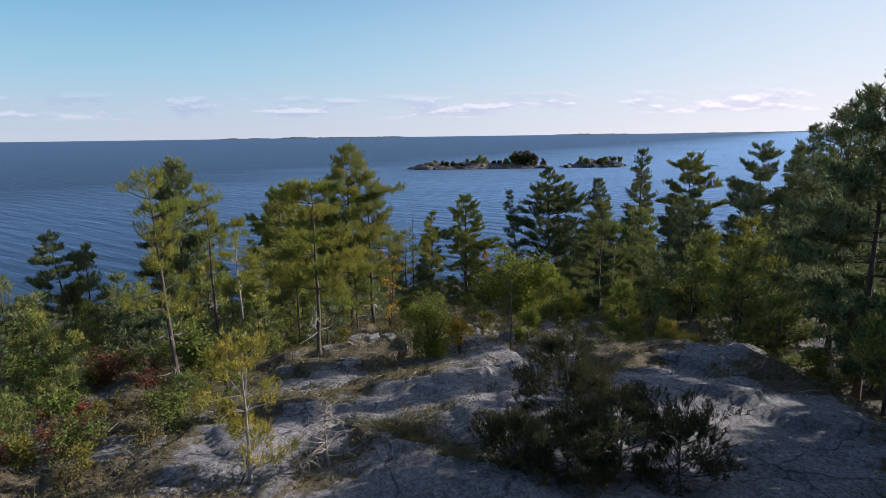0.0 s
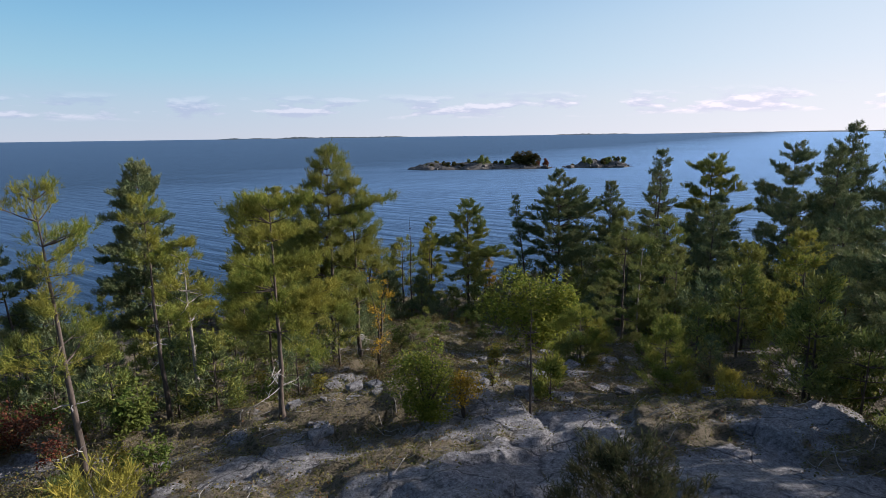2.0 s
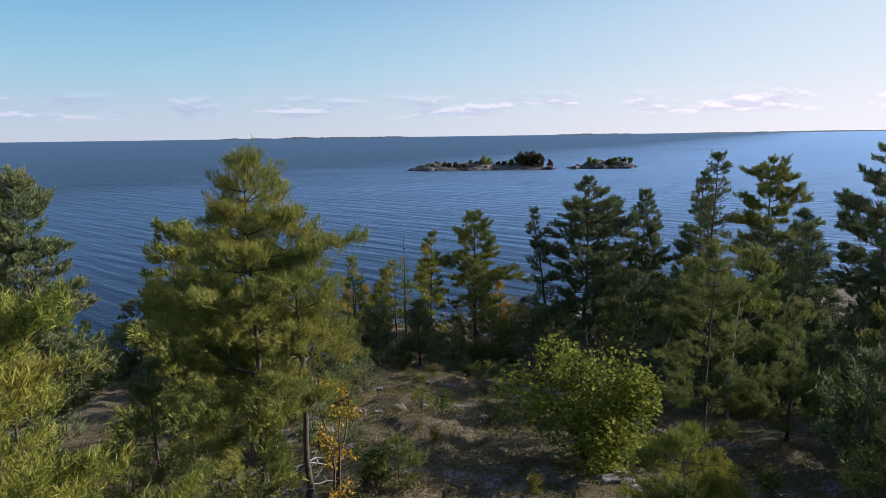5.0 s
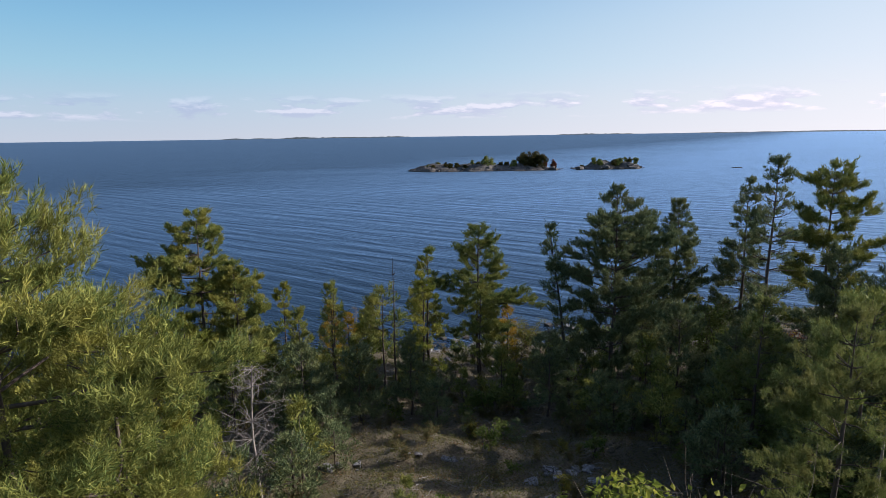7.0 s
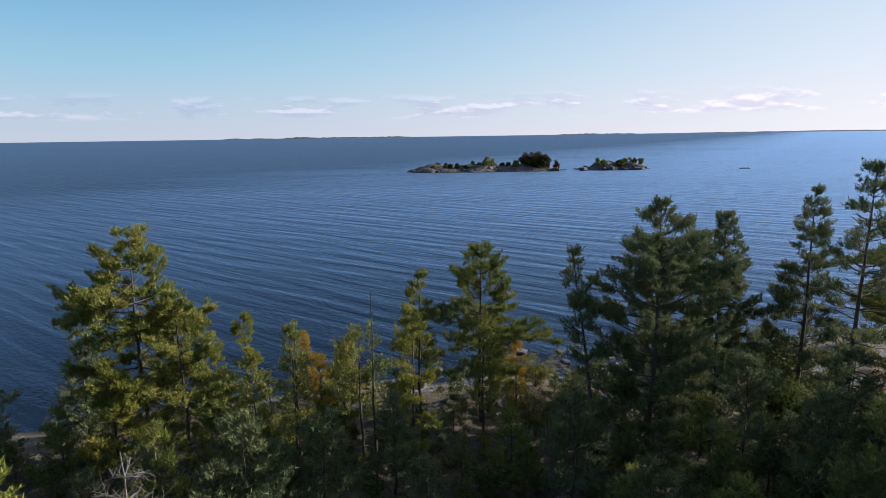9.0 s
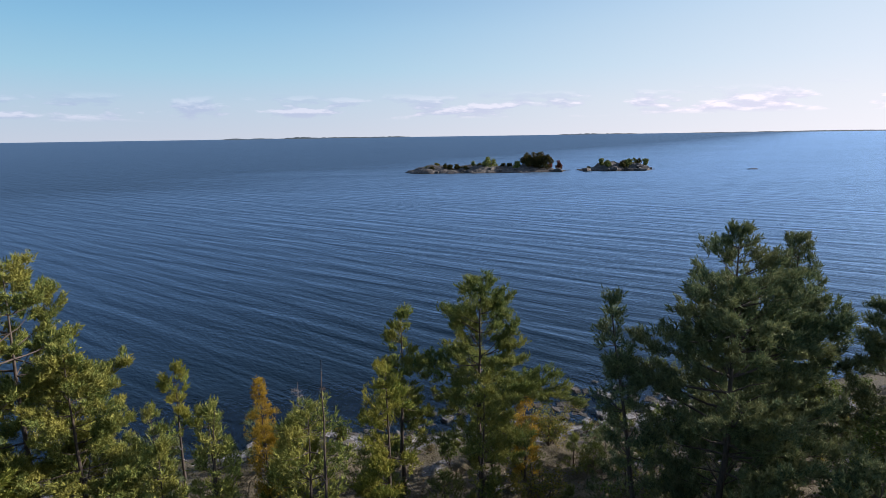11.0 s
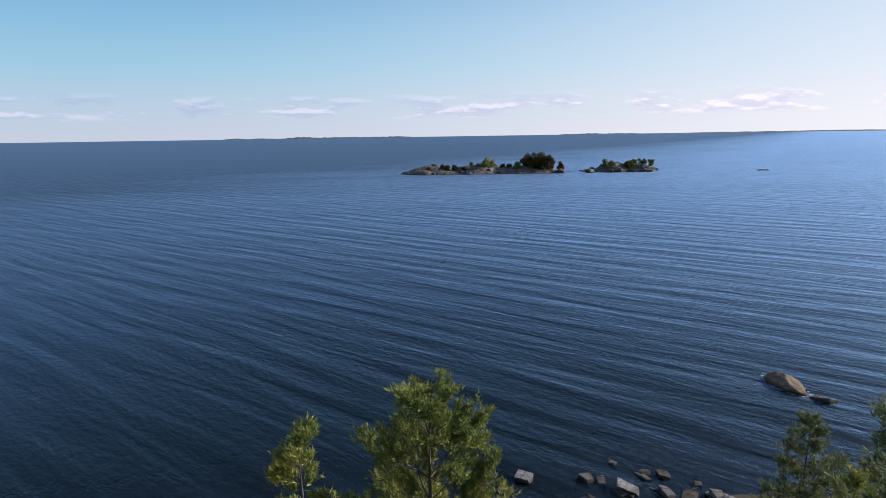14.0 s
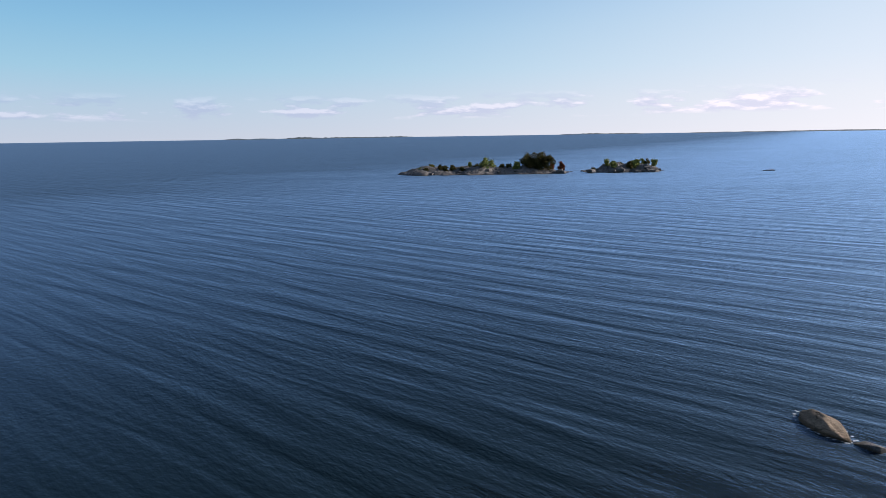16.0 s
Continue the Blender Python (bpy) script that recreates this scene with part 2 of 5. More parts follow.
def water_material():
    mat = bpy.data.materials.new("lake_water")
    ns, lk = nodes_of(mat)
    co = ns.new("ShaderNodeTexCoord")
    # long low swell that runs in towards the shore, and small wind ripples over it
    mp = ns.new("ShaderNodeMapping")
    mp.vector_type = "TEXTURE"
    mp.inputs["Rotation"].default_value = (0, 0, radians(-36))
    mp.inputs["Scale"].default_value = (21, 2.7, 1)
    lk.new(co.outputs["Object"], mp.inputs[0])
    swell = nd(ns, "ShaderNodeTexNoise", Scale=1.0, Detail=2.0, Roughness=0.45, Distortion=0.25)
    lk.new(mp.outputs[0], swell.inputs["Vector"])
    mp2 = ns.new("ShaderNodeMapping")
    mp2.vector_type = "TEXTURE"
    mp2.inputs["Rotation"].default_value = (0, 0, radians(-42))
    mp2.inputs["Scale"].default_value = (0.95, 0.42, 1)
    lk.new(co.outputs["Object"], mp2.inputs[0])
    rip = nd(ns, "ShaderNodeTexNoise", Scale=1.0, Detail=4.0, Roughness=0.6)
    lk.new(mp2.outputs[0], rip.inputs["Vector"])
    b1 = nd(ns, "ShaderNodeBump", Strength=1.0, Distance=0.34)
    lk.new(swell.outputs["Fac"], b1.inputs["Height"])
    b2 = nd(ns, "ShaderNodeBump", Strength=1.0, Distance=0.09)
    # gusts roughen the lake in long patches
    mp3 = ns.new("ShaderNodeMapping")
    mp3.vector_type = "TEXTURE"
    mp3.inputs["Rotation"].default_value = (0, 0, radians(8))
    mp3.inputs["Scale"].default_value = (150, 42, 1)
    lk.new(co.outputs["Object"], mp3.inputs[0])
    gust = nd(ns, "ShaderNodeTexNoise", Scale=1.0, Detail=4.0, Roughness=0.6)
    lk.new(mp3.outputs[0], gust.inputs["Vector"])
    gr = ns.new("ShaderNodeMapRange")
    gr.inputs["From Min"].default_value, gr.inputs["From Max"].default_value = 0.35, 0.65
    gr.inputs["To Min"].default_value, gr.inputs["To Max"].default_value = 0.65, 1.0
    lk.new(gust.outputs["Fac"], gr.inputs["Value"])
    lk.new(gr.outputs["Result"], b2.inputs["Strength"])
    lk.new(rip.outputs["Fac"], b2.inputs["Height"])
    lk.new(b1.outputs[0], b2.inputs["Normal"])
    deep = ns.new("ShaderNodeBsdfDiffuse")
    deep.inputs["Color"].default_value = (0.0022, 0.0060, 0.0052, 1)
    lk.new(b2.outputs[0], deep.inputs["Normal"])
    gl = ns.new("ShaderNodeBsdfGlossy")
    gl.inputs["Color"].default_value = (0.455, 0.675, 0.96, 1)
    gl.inputs["Roughness"].default_value = 0.5
    lk.new(b2.outputs[0], gl.inputs["Normal"])
    fr = nd(ns, "ShaderNodeFresnel", IOR=1.285)
    lk.new(b2.outputs[0], fr.inputs["Normal"])
    # steep little wind waves farther out hide part of the mirror at a low angle; its leftward dimming is painted in
    where = ns.new("ShaderNodeSeparateXYZ")
    lk.new(co.outputs["Object"], where.inputs[0])
    offshore = ns.new("ShaderNodeMath")
    offshore.operation = "MULTIPLY_ADD"
    offshore.inputs[1].default_value = 240.0
    lk.new(gust.outputs["Fac"], offshore.inputs[0])
    # painted falloff: weaker reflection to the left, away from the sun's glow
    leftward = ns.new("ShaderNodeMath")
    leftward.operation = "MULTIPLY_ADD"
    leftward.inputs[1].default_value = -1.6
    lk.new(where.outputs["X"], leftward.inputs[0])
    lk.new(where.outputs["Y"], leftward.inputs[2])
    lk.new(leftward.outputs[0], offshore.inputs[2])
    mirror_share = ns.new("ShaderNodeMapRange")
    mirror_share.inputs["From Min"].default_value, mirror_share.inputs["From Max"].default_value = 260, 640
    mirror_share.inputs["To Min"].default_value, mirror_share.inputs["To Max"].default_value = 1.0, 0.42
    lk.new(offshore.outputs[0], mirror_share.inputs["Value"])
    mirror = ns.new("ShaderNodeMath")
    mirror.operation = "MULTIPLY"
    lk.new(fr.outputs[0], mirror.inputs[0])
    lk.new(mirror_share.outputs["Result"], mirror.inputs[1])
    # clear shallows over the bed by the shore
    clear = ns.new("ShaderNodeBsdfTransparent")
    clear.inputs["Color"].default_value = (0.42, 0.55, 0.50, 1)
    att = ns.new("ShaderNodeAttribute")
    att.attribute_name = "shallow"
    body = ns.new("ShaderNodeMixShader")
    lk.new(att.outputs["Fac"], body.inputs[0])
    lk.new(deep.outputs[0], body.inputs[1])
    lk.new(clear.outputs[0], body.inputs[2])
    mx = ns.new("ShaderNodeMixShader")
    lk.new(mirror.outputs[0], mx.inputs[0])
    lk.new(body.outputs[0], mx.inputs[1])
    lk.new(gl.outputs[0], mx.inputs[2])
    out_shader(ns, lk, mx.outputs[0])
    return mat


NEEDLE = leaf_material("pine_needles", [(0, (0.076, 0.105, 0.035)), (0.5, (0.159, 0.195, 0.049)), (1, (0.317, 0.316, 0.081))], (0.376, 0.316, 0.069), through_light=0.23)
NEEDLE_LIGHT = leaf_material("young_pine_needles", [(0, (0.092, 0.128, 0.025)), (0.5, (0.177, 0.214, 0.039)), (1, (0.333, 0.306, 0.065))], (0.355, 0.281, 0.054), through_light=0.27)
# darker copy of the needle colour, with the shade of dim stands put in
NEEDLE_DARK = leaf_material("shade_darkened_needles", [(0, (0.059, 0.088, 0.048)), (0.5, (0.122, 0.160, 0.074)), (1, (0.229, 0.249, 0.106))], (0.239, 0.224, 0.092), through_light=0.21)
NEEDLE_MID = leaf_material("deep_green_pine_needles", [(0, (0.066, 0.099, 0.035)), (0.5, (0.142, 0.186, 0.054)), (1, (0.299, 0.312, 0.085))], (0.347, 0.312, 0.076), through_light=0.19)
NEEDLE_GOLD = leaf_material("yellowing_pine_needles", [(0, (0.15, 0.15, 0.03)), (0.5, (0.26, 0.24, 0.042)), (1, (0.40, 0.33, 0.06))], (0.42, 0.30, 0.05), through_light=0.28)
CEDAR = leaf_material("cedar_foliage", [(0, (0.090, 0.120, 0.033)), (0.6, (0.159, 0.190, 0.053)), (1, (0.233, 0.240, 0.081))], (0.212, 0.180, 0.065))
LEAF_GREEN = leaf_material("oak_leaves", [(0, (0.05, 0.08, 0.018)), (0.6, (0.095, 0.135, 0.028)), (1, (0.17, 0.19, 0.045))], (0.15, 0.15, 0.035), rough=0.7)
LEAF_OAK = leaf_material("bright_oak_leaves", [(0, (0.09, 0.125, 0.02)), (0.6, (0.18, 0.215, 0.034)), (1, (0.31, 0.30, 0.05))], (0.24, 0.24, 0.035), through_light=0.46, rough=0.6)
MOSS = leaf_material("moss_cushions", [(0, (0.10, 0.10, 0.02)), (0.6, (0.19, 0.18, 0.03)), (1, (0.30, 0.25, 0.05))], (0.12, 0.11, 0.04), through_light=0.24)
ISLE_LEAF = leaf_material("bronze_island_leaves", [(0, (0.035, 0.04, 0.014)), (0.6, (0.075, 0.075, 0.024)), (1, (0.14, 0.11, 0.035))], (0.13, 0.085, 0.03), clump_scale=0.35)
LEAF_YELLOW = leaf_material("birch_leaves", [(0, (0.09, 0.11, 0.025)), (0.6, (0.17, 0.165, 0.032)), (1, (0.34, 0.25, 0.035))], (0.22, 0.17, 0.03))
LEAF_GOLD = leaf_material("golden_leaves", [(0, (0.26, 0.17, 0.022)), (0.6, (0.42, 0.27, 0.03)), (1, (0.55, 0.37, 0.05))], (0.28, 0.2, 0.03))
LEAF_RED = leaf_material("red_leaves", [(0, (0.085, 0.028, 0.022)), (0.6, (0.15, 0.042, 0.03)), (1, (0.27, 0.085, 0.04))], (0.12, 0.09, 0.03))
HEATH = leaf_material("heath_plants", [(0, (0.077, 0.0715, 0.03)), (0.5, (0.132, 0.121, 0.045)), (0.85, (0.187, 0.132, 0.06)), (1, (0.22, 0.099, 0.05))], (0.11, 0.132, 0.03), through_light=0.34)
JUNIPER = leaf_material("juniper_foliage", [(0, (0.03, 0.04, 0.02)), (0.6, (0.06, 0.065, 0.028)), (1, (0.10, 0.085, 0.04))], (0.08, 0.06, 0.03))
GRASS = leaf_material("dry_grass", [(0, (0.16, 0.14, 0.06)), (0.6, (0.26, 0.21, 0.10)), (1, (0.35, 0.29, 0.15))], (0.16, 0.17, 0.05), through_light=0.39)
BARK = bark_material("pine_bark", (0.035, 0.026, 0.020), (0.12, 0.088, 0.068))
BARK_PALE = bark_material("pale_bark", (0.16, 0.135, 0.115), (0.33, 0.29, 0.26))
DEADWOOD = bark_material("weathered_deadwood", (0.20, 0.18, 0.165), (0.42, 0.39, 0.36))
GRANITE = rock_material("granite_ground")
BOULDER = rock_material("granite_boulder", soil=False)
ISLE_ROCK = rock_material("island_granite", soil=False, tone=0.55)
BROWN_ROCK = rock_material("brown_lake_rock", soil=False, tone=0.7)
WET_ROCK = rock_material("tawny_lake_rock", soil=False, tone=(0.95, 0.72, 0.48))
FOAM = bpy.data.materials.new("foam")
_n, _l = nodes_of(FOAM)
_p = nd(_n, "ShaderNodeBsdfPrincipled", Roughness=0.7)
_p.inputs["Base Color"].default_value = (0.42, 0.44, 0.44, 1)
out_shader(_n, _l, _p.outputs[0])
WATER = water_material()


# ---- mesh tools ----
def mesh_from(name, verts, tris=None, quads=None, mat=None, smooth=False):
    """One mesh from arrays of corners, triangles and quads."""
    me = bpy.data.meshes.new(name)
    verts = np.asarray(verts, np.float32).reshape(-1, 3)
    tris = np.zeros((0, 3), np.int32) if tris is None else np.asarray(tris, np.int32).reshape(-1, 3)
    quads = np.zeros((0, 4), np.int32) if quads is None else np.asarray(quads, np.int32).reshape(-1, 4)
    nt, nq = len(tris), len(quads)
    me.vertices.add(len(verts))
    me.vertices.foreach_set("co", verts.ravel())
    me.loops.add(nt * 3 + nq * 4)
    me.loops.foreach_set("vertex_index", np.concatenate([tris.ravel(), quads.ravel()]))
    me.polygons.add(nt + nq)
    me.polygons.foreach_set("loop_start", np.concatenate([np.arange(nt) * 3, nt * 3 + np.arange(nq) * 4]).astype(np.int32))
    me.update(calc_edges=True)
    me.polygons.foreach_set("use_smooth", np.full(nt + nq, smooth))
    if mat:
        me.materials.append(mat)
    return me


def part(name, mesh, parent, label=""):
    ob = new(name, mesh)
    ob.parent = parent
    return tagged(ob, label)


def thing(name, place, label, category, group="", kind=""):
    e = new(name)
    e.empty_display_size = 0.3
    e.location = place
    return tagged(e, label, category, group, kind)


class Tubes:
    """Gathers tapered tubes along lines, for trunks, limbs and twigs."""

    def __init__(self):
        self.v, self.q, self.t, self.n = [], [], [], 0

    def add(self, line, radii, sides=5):
        line = np.asarray(line, float)
        k = len(line)
        d = np.gradient(line, axis=0)
        d /= np.linalg.norm(d, axis=1)[:, None] + 1e-9
        ref = np.array([0.0, 0, 1]) if abs(d[0][2]) < 0.8 else np.array([1.0, 0, 0])
        a = np.cross(d, ref)
        a /= np.linalg.norm(a, axis=1)[:, None] + 1e-9
        b = np.cross(d, a)
        w = np.arange(sides) * 2 * np.pi / sides
        r = np.asarray(radii, float)[:, None, None]
        ring = line[:, None, :] + r * (np.cos(w)[None, :, None] * a[:, None, :] + np.sin(w)[None, :, None] * b[:, None, :])
        i = np.arange(k - 1)[:, None] * sides
        j = np.arange(sides)[None, :]
        jn = (j + 1) % sides
        q = np.stack([i + j, i + jn, i + sides + jn, i + sides + j], -1).reshape(-1, 4) + self.n
        self.v.append(ring.reshape(-1, 3))
        self.q.append(q)
        self.n += k * sides

    def mesh(self, name, mat):
        return mesh_from(name, np.concatenate(self.v), quads=np.concatenate(self.q), mat=mat, smooth=True)


def frames_of(dirs):
    """Two sideways unit vectors for every direction."""
    ref = np.where(np.abs(dirs[:, 2:3]) < 0.9, np.array([[0.0, 0, 1]]), np.array([[1.0, 0, 0]]))
    a = np.cross(dirs, ref)
    a /= np.linalg.norm(a, axis=1)[:, None] + 1e-9
    return a, np.cross(dirs, a)


def needle_mesh(name, rng, spots, dirs, sizes, per, mat, width=0.15, spread=0.7, brush=True):
    """Shoots of needles: per slim triangles stand off along each shoot like a bottle brush, or fan from one foot."""
    n = len(spots)
    o = np.repeat(spots, per, 0)
    ax = np.repeat(dirs, per, 0)
    d = ax + rng.normal(0, spread * (0.78 if brush else 1.0), (n * per, 3))
    d /= np.linalg.norm(d, axis=1)[:, None] + 1e-9
    s = np.repeat(sizes, per) * rng.uniform(0.7, 1.25, n * per)
    if brush:
        o = o + ax * (s * rng.uniform(-0.2, 0.9, n * per))[:, None]
        s = s * 0.88
        width = width * 1.15
    a, b = frames_of(d)
    w = rng.uniform(0, np.pi, n * per)[:, None]
    side = (a * np.cos(w) + b * np.sin(w)) * (s * width)[:, None]
    base = o + d * (s * 0.08)[:, None]
    v = np.stack([base - side * 0.5, base + side * 0.5, o + d * s[:, None]], 1).reshape(-1, 3)
    return mesh_from(name, v, tris=np.arange(n * per * 3).reshape(-1, 3), mat=mat)


def leaf_mesh(name, rng, spots, sizes, mat, droop=0.3, aspect=0.62):
    """Loose leaves, each a folded diamond of its own."""
    n = len(spots)
    d = rng.normal(0, 1, (n, 3))
    d[:, 2] = d[:, 2] * 0.5 - droop
    d /= np.linalg.norm(d, axis=1)[:, None] + 1e-9
    a, b = frames_of(d)
    w = rng.normal(0, 0.7, n)[:, None]
    side, up = a * np.cos(w) + b * np.sin(w), -a * np.sin(w) + b * np.cos(w)
    s = (np.asarray(sizes) * rng.uniform(0.65, 1.25, n))[:, None]
    mid = spots + d * s * 0.5
    v = np.stack([spots, mid + side * s * aspect * 0.5 + up * s * 0.12, spots + d * s, mid - side * s * aspect * 0.5 + up * s * 0.12], 1).reshape(-1, 3)
    i = np.arange(n)[:, None] * 4
    t = np.concatenate([i + np.array([[0, 1, 2]]), i + np.array([[0, 2, 3]])])
    return mesh_from(name, v, tris=t, mat=mat)


# ---- the lie of the land ----
COAST_X = np.array([-400, -120, -60, -30, -10, 0, 10, 20, 37, 60, 120, 400.0])
COAST_Y = np.array([10, 50, 60, 68, 74, 77.0, 77.0, 78.5, 86, 94, 110, 150.0])
RISE_S = np.array([-400, -60, -30, -10, -3, 0, 3, 6, 12, 19, 35, 51, 58, 65, 80, 140, 400.0])
RISE_Z = np.array([-30, -12, -7, -2.2, -0.6, 0.0, 0.7, 1.5, 2.1, 2.6, 6.6, 10.7, 12.2, 13.2, 13.7, 14.5, 15.0])


def smooth01(v, a, b):
    u = np.clip((v - a) / (b - a), 0, 1)
    return u * u * (3 - 2 * u)


def wavy(x, y, scale, seed):
    """Smooth value noise in -1..1 made of turned sines."""
    r = np.random.RandomState(seed)
    out = np.zeros(np.broadcast(x, y).shape)
    for i in range(7):
        a, k, ph = r.uniform(0, 2 * np.pi), r.uniform(0.6, 2.0) / scale, r.uniform(0, 2 * np.pi)
        out = out + np.sin((x * np.cos(a) + y * np.sin(a)) * k * 2 * np.pi + ph + 1.3 * np.sin((x * np.sin(a) - y * np.cos(a)) * k * 2.3 + ph)) / 7 ** 0.5
    return out


def land(x, y):
    x, y = np.asarray(x, float), np.asarray(y, float)
    c = np.interp(x, COAST_X, COAST_Y)
    s = c + 1.2 * wavy(x, y * 0.3, 22.0, 3) - y
    z = np.interp(s, RISE_S, RISE_Z)
    z = z - 2.2 * smooth01(x, 9.5, 14) * smooth01(-y, -32, -14)
    inland = smooth01(s, 2, 10)
    z = z + inland * (0.16 * wavy(x, y, 9.0, 5) + 0.020 * wavy(x, y, 3.0, 7) + 0.008 * wavy(x, y, 0.9, 9))
    # low ledges where sheets of rock have split away
    led = wavy(x, y, 7.0, 11)
    z = z + inland * 0.18 * smooth01(led, 0.05, 0.08) + inland * 0.10 * smooth01(wavy(x, y, 4.5, 13), 0.2, 0.225) - 0.15
    z = z + inland * (0.05 * smooth01(wavy(x, y * 1.6, 3.4, 31), 0.1, 0.13) + 0.04 * smooth01(wavy(x * 0.8, y * 1.5, 2.3, 33), 0.25, 0.28) + 0.10 * smooth01(wavy(x * 0.7, y, 5.2, 35), -0.1, -0.06) - 0.12)
    # a soil-filled cleft running across the bare rock
    cl = np.abs((y - 12.5) + 0.7 * (x + 1.3) + 0.15 * wavy(x, y, 3.0, 17))
    z = z - 0.22 * np.exp(-(cl / 0.22) ** 2) * smooth01(x, -3.5, -2.5) * smooth01(-x, -3.2, -1.5)
    return z


def soil_at(x, y):
    """How far thin soil and plants hide the rock, about 0 to 1; more in the glade, to put tree shade into its colour.
    """
    x, y = np.asarray(x, float), np.asarray(y, float)
    ridge = np.exp(-(((x - 3.6) / 7.2) ** 2)) * smooth01(-y, -22, -14)
    shore = smooth01(y - np.interp(x, COAST_X, COAST_Y), -6, -1.5) * smooth01(x, -7, -2) * smooth01(-x, -18, -13)
    # besides real soil, the glade's extra cover darkens the ground for tree shade
    glade = smooth01(y, 32, 38) * smooth01(-y, -72, -62)
    return 0.74 + 0.35 * glade - 0.78 * ridge - 0.45 * shore + 0.25 * wavy(x, y, 6.0, 21) + 0.12 * wavy(x, y, 2.0, 23)


def ground_at(x, y):
    return float(land(x, y))


def axis(lo, a, b, hi, fine, steps, close=None):
    near = np.arange(a, b + fine / 2, fine)
    if close:
        near = np.concatenate([near[near < close[0] - 0.01], np.arange(close[0], close[1], close[2]), near[near > close[1] + 0.01]])
    left = a - (a - lo) * np.linspace(0, 1, steps + 1)[1:][::-1] ** 2.2
    right = b + (hi - b) * np.linspace(0, 1, steps + 1)[1:] ** 2.2
    return np.concatenate([left, near, right])


def build_ground():
    gx, gy = axis(-400, -40, 50, 400, 0.3, 26, (-10, 10, 0.14)), axis(-300, -9, 92, 160, 0.3, 24, (8, 26, 0.11))
    X, Y = np.meshgrid(gx, gy)
    Z = land(X, Y)
    nx, ny = len(gx), len(gy)
    i = (np.arange(ny - 1)[:, None] * nx + np.arange(nx - 1)[None, :]).ravel()
    q = np.stack([i, i + 1, i + nx + 1, i + nx], 1)
    me = mesh_from("ground", np.stack([X, Y, Z], -1).reshape(-1, 3), quads=q, mat=GRANITE, smooth=True)
    soil = soil_at(X, Y)
    at = me.attributes.new("soil", "FLOAT", "POINT")
    at.data.foreach_set("value", soil.ravel().astype(np.float32))
    tagged(new("ground", me), "pink-grey granite ridge with moss and thin soil sloping to the lake", "rock ground", kind="structure")


def build_water():
    gx, gy = axis(-4880, -50, 60, 4880, 1.0, 26), axis(-4880, 58, 112, 4880, 1.0, 26)
    X, Y = np.meshgrid(gx, gy)
    nx, ny = len(gx), len(gy)
    i = (np.arange(ny - 1)[:, None] * nx + np.arange(nx - 1)[None, :]).ravel()
    me = mesh_from("water", np.stack([X, Y, X * 0], -1).reshape(-1, 3), quads=np.stack([i, i + 1, i + nx + 1, i + nx], 1), mat=WATER)
    at = me.attributes.new("shallow", "FLOAT", "POINT")
    at.data.foreach_set("value", np.maximum(0.85 * smooth01(land(X, Y), -3.2, -0.1), 0.7 * np.exp(-((X - 27.5) ** 2 + (Y - 91.5) ** 2) / 16)).ravel().astype(np.float32))
    tagged(new("water", me), "deep blue lake with low wind ripples reaching the horizon", "lake", kind="structure")


build_ground()
build_water()


# ---- trees and bushes ----
def wander(rng, start, direction, length, steps, bend=0.15, lift=0.0):
    """A line that grows from start, bending a little at every step."""
    p, d = np.array(start, float), np.array(direction, float)
    d /= np.linalg.norm(d)
    line = [p.copy()]
    for _ in range(steps):
        d = d + rng.normal(0, bend, 3) + np.array([0, 0, lift])
        d /= np.linalg.norm(d)
        p = p + d * length / steps
        line.append(p.copy())
    return np.array(line)


PROFILES = {
    "cone": lambda u: (1 - u) ** 0.7 * (0.7 + 0.3 * min(1, u / 0.25)) + 0.06,
    "round": lambda u: max(0.0, 1 - abs(u * 1.75 - 0.65) ** 2.4 * 0.62) * (1.0 if u < 0.8 else (1 - u) / 0.2 * 0.75 + 0.25),
    "full": lambda u: (1 - u) ** 0.45 * (0.75 + 0.25 * min(1, u / 0.25)) + 0.04,
    "dome": lambda u: (1 - u) ** 0.3 * (0.72 + 0.28 * min(1, u / 0.25)),
    "flat": lambda u: 0.75 + 0.25 * u if u < 0.6 else 1.0 - (u - 0.6) * 1.9,
    "open": lambda u: (0.5 + 0.5 * math.sin(u * 9.0 + 1)) * (1 - 0.6 * u) + 0.15,
}


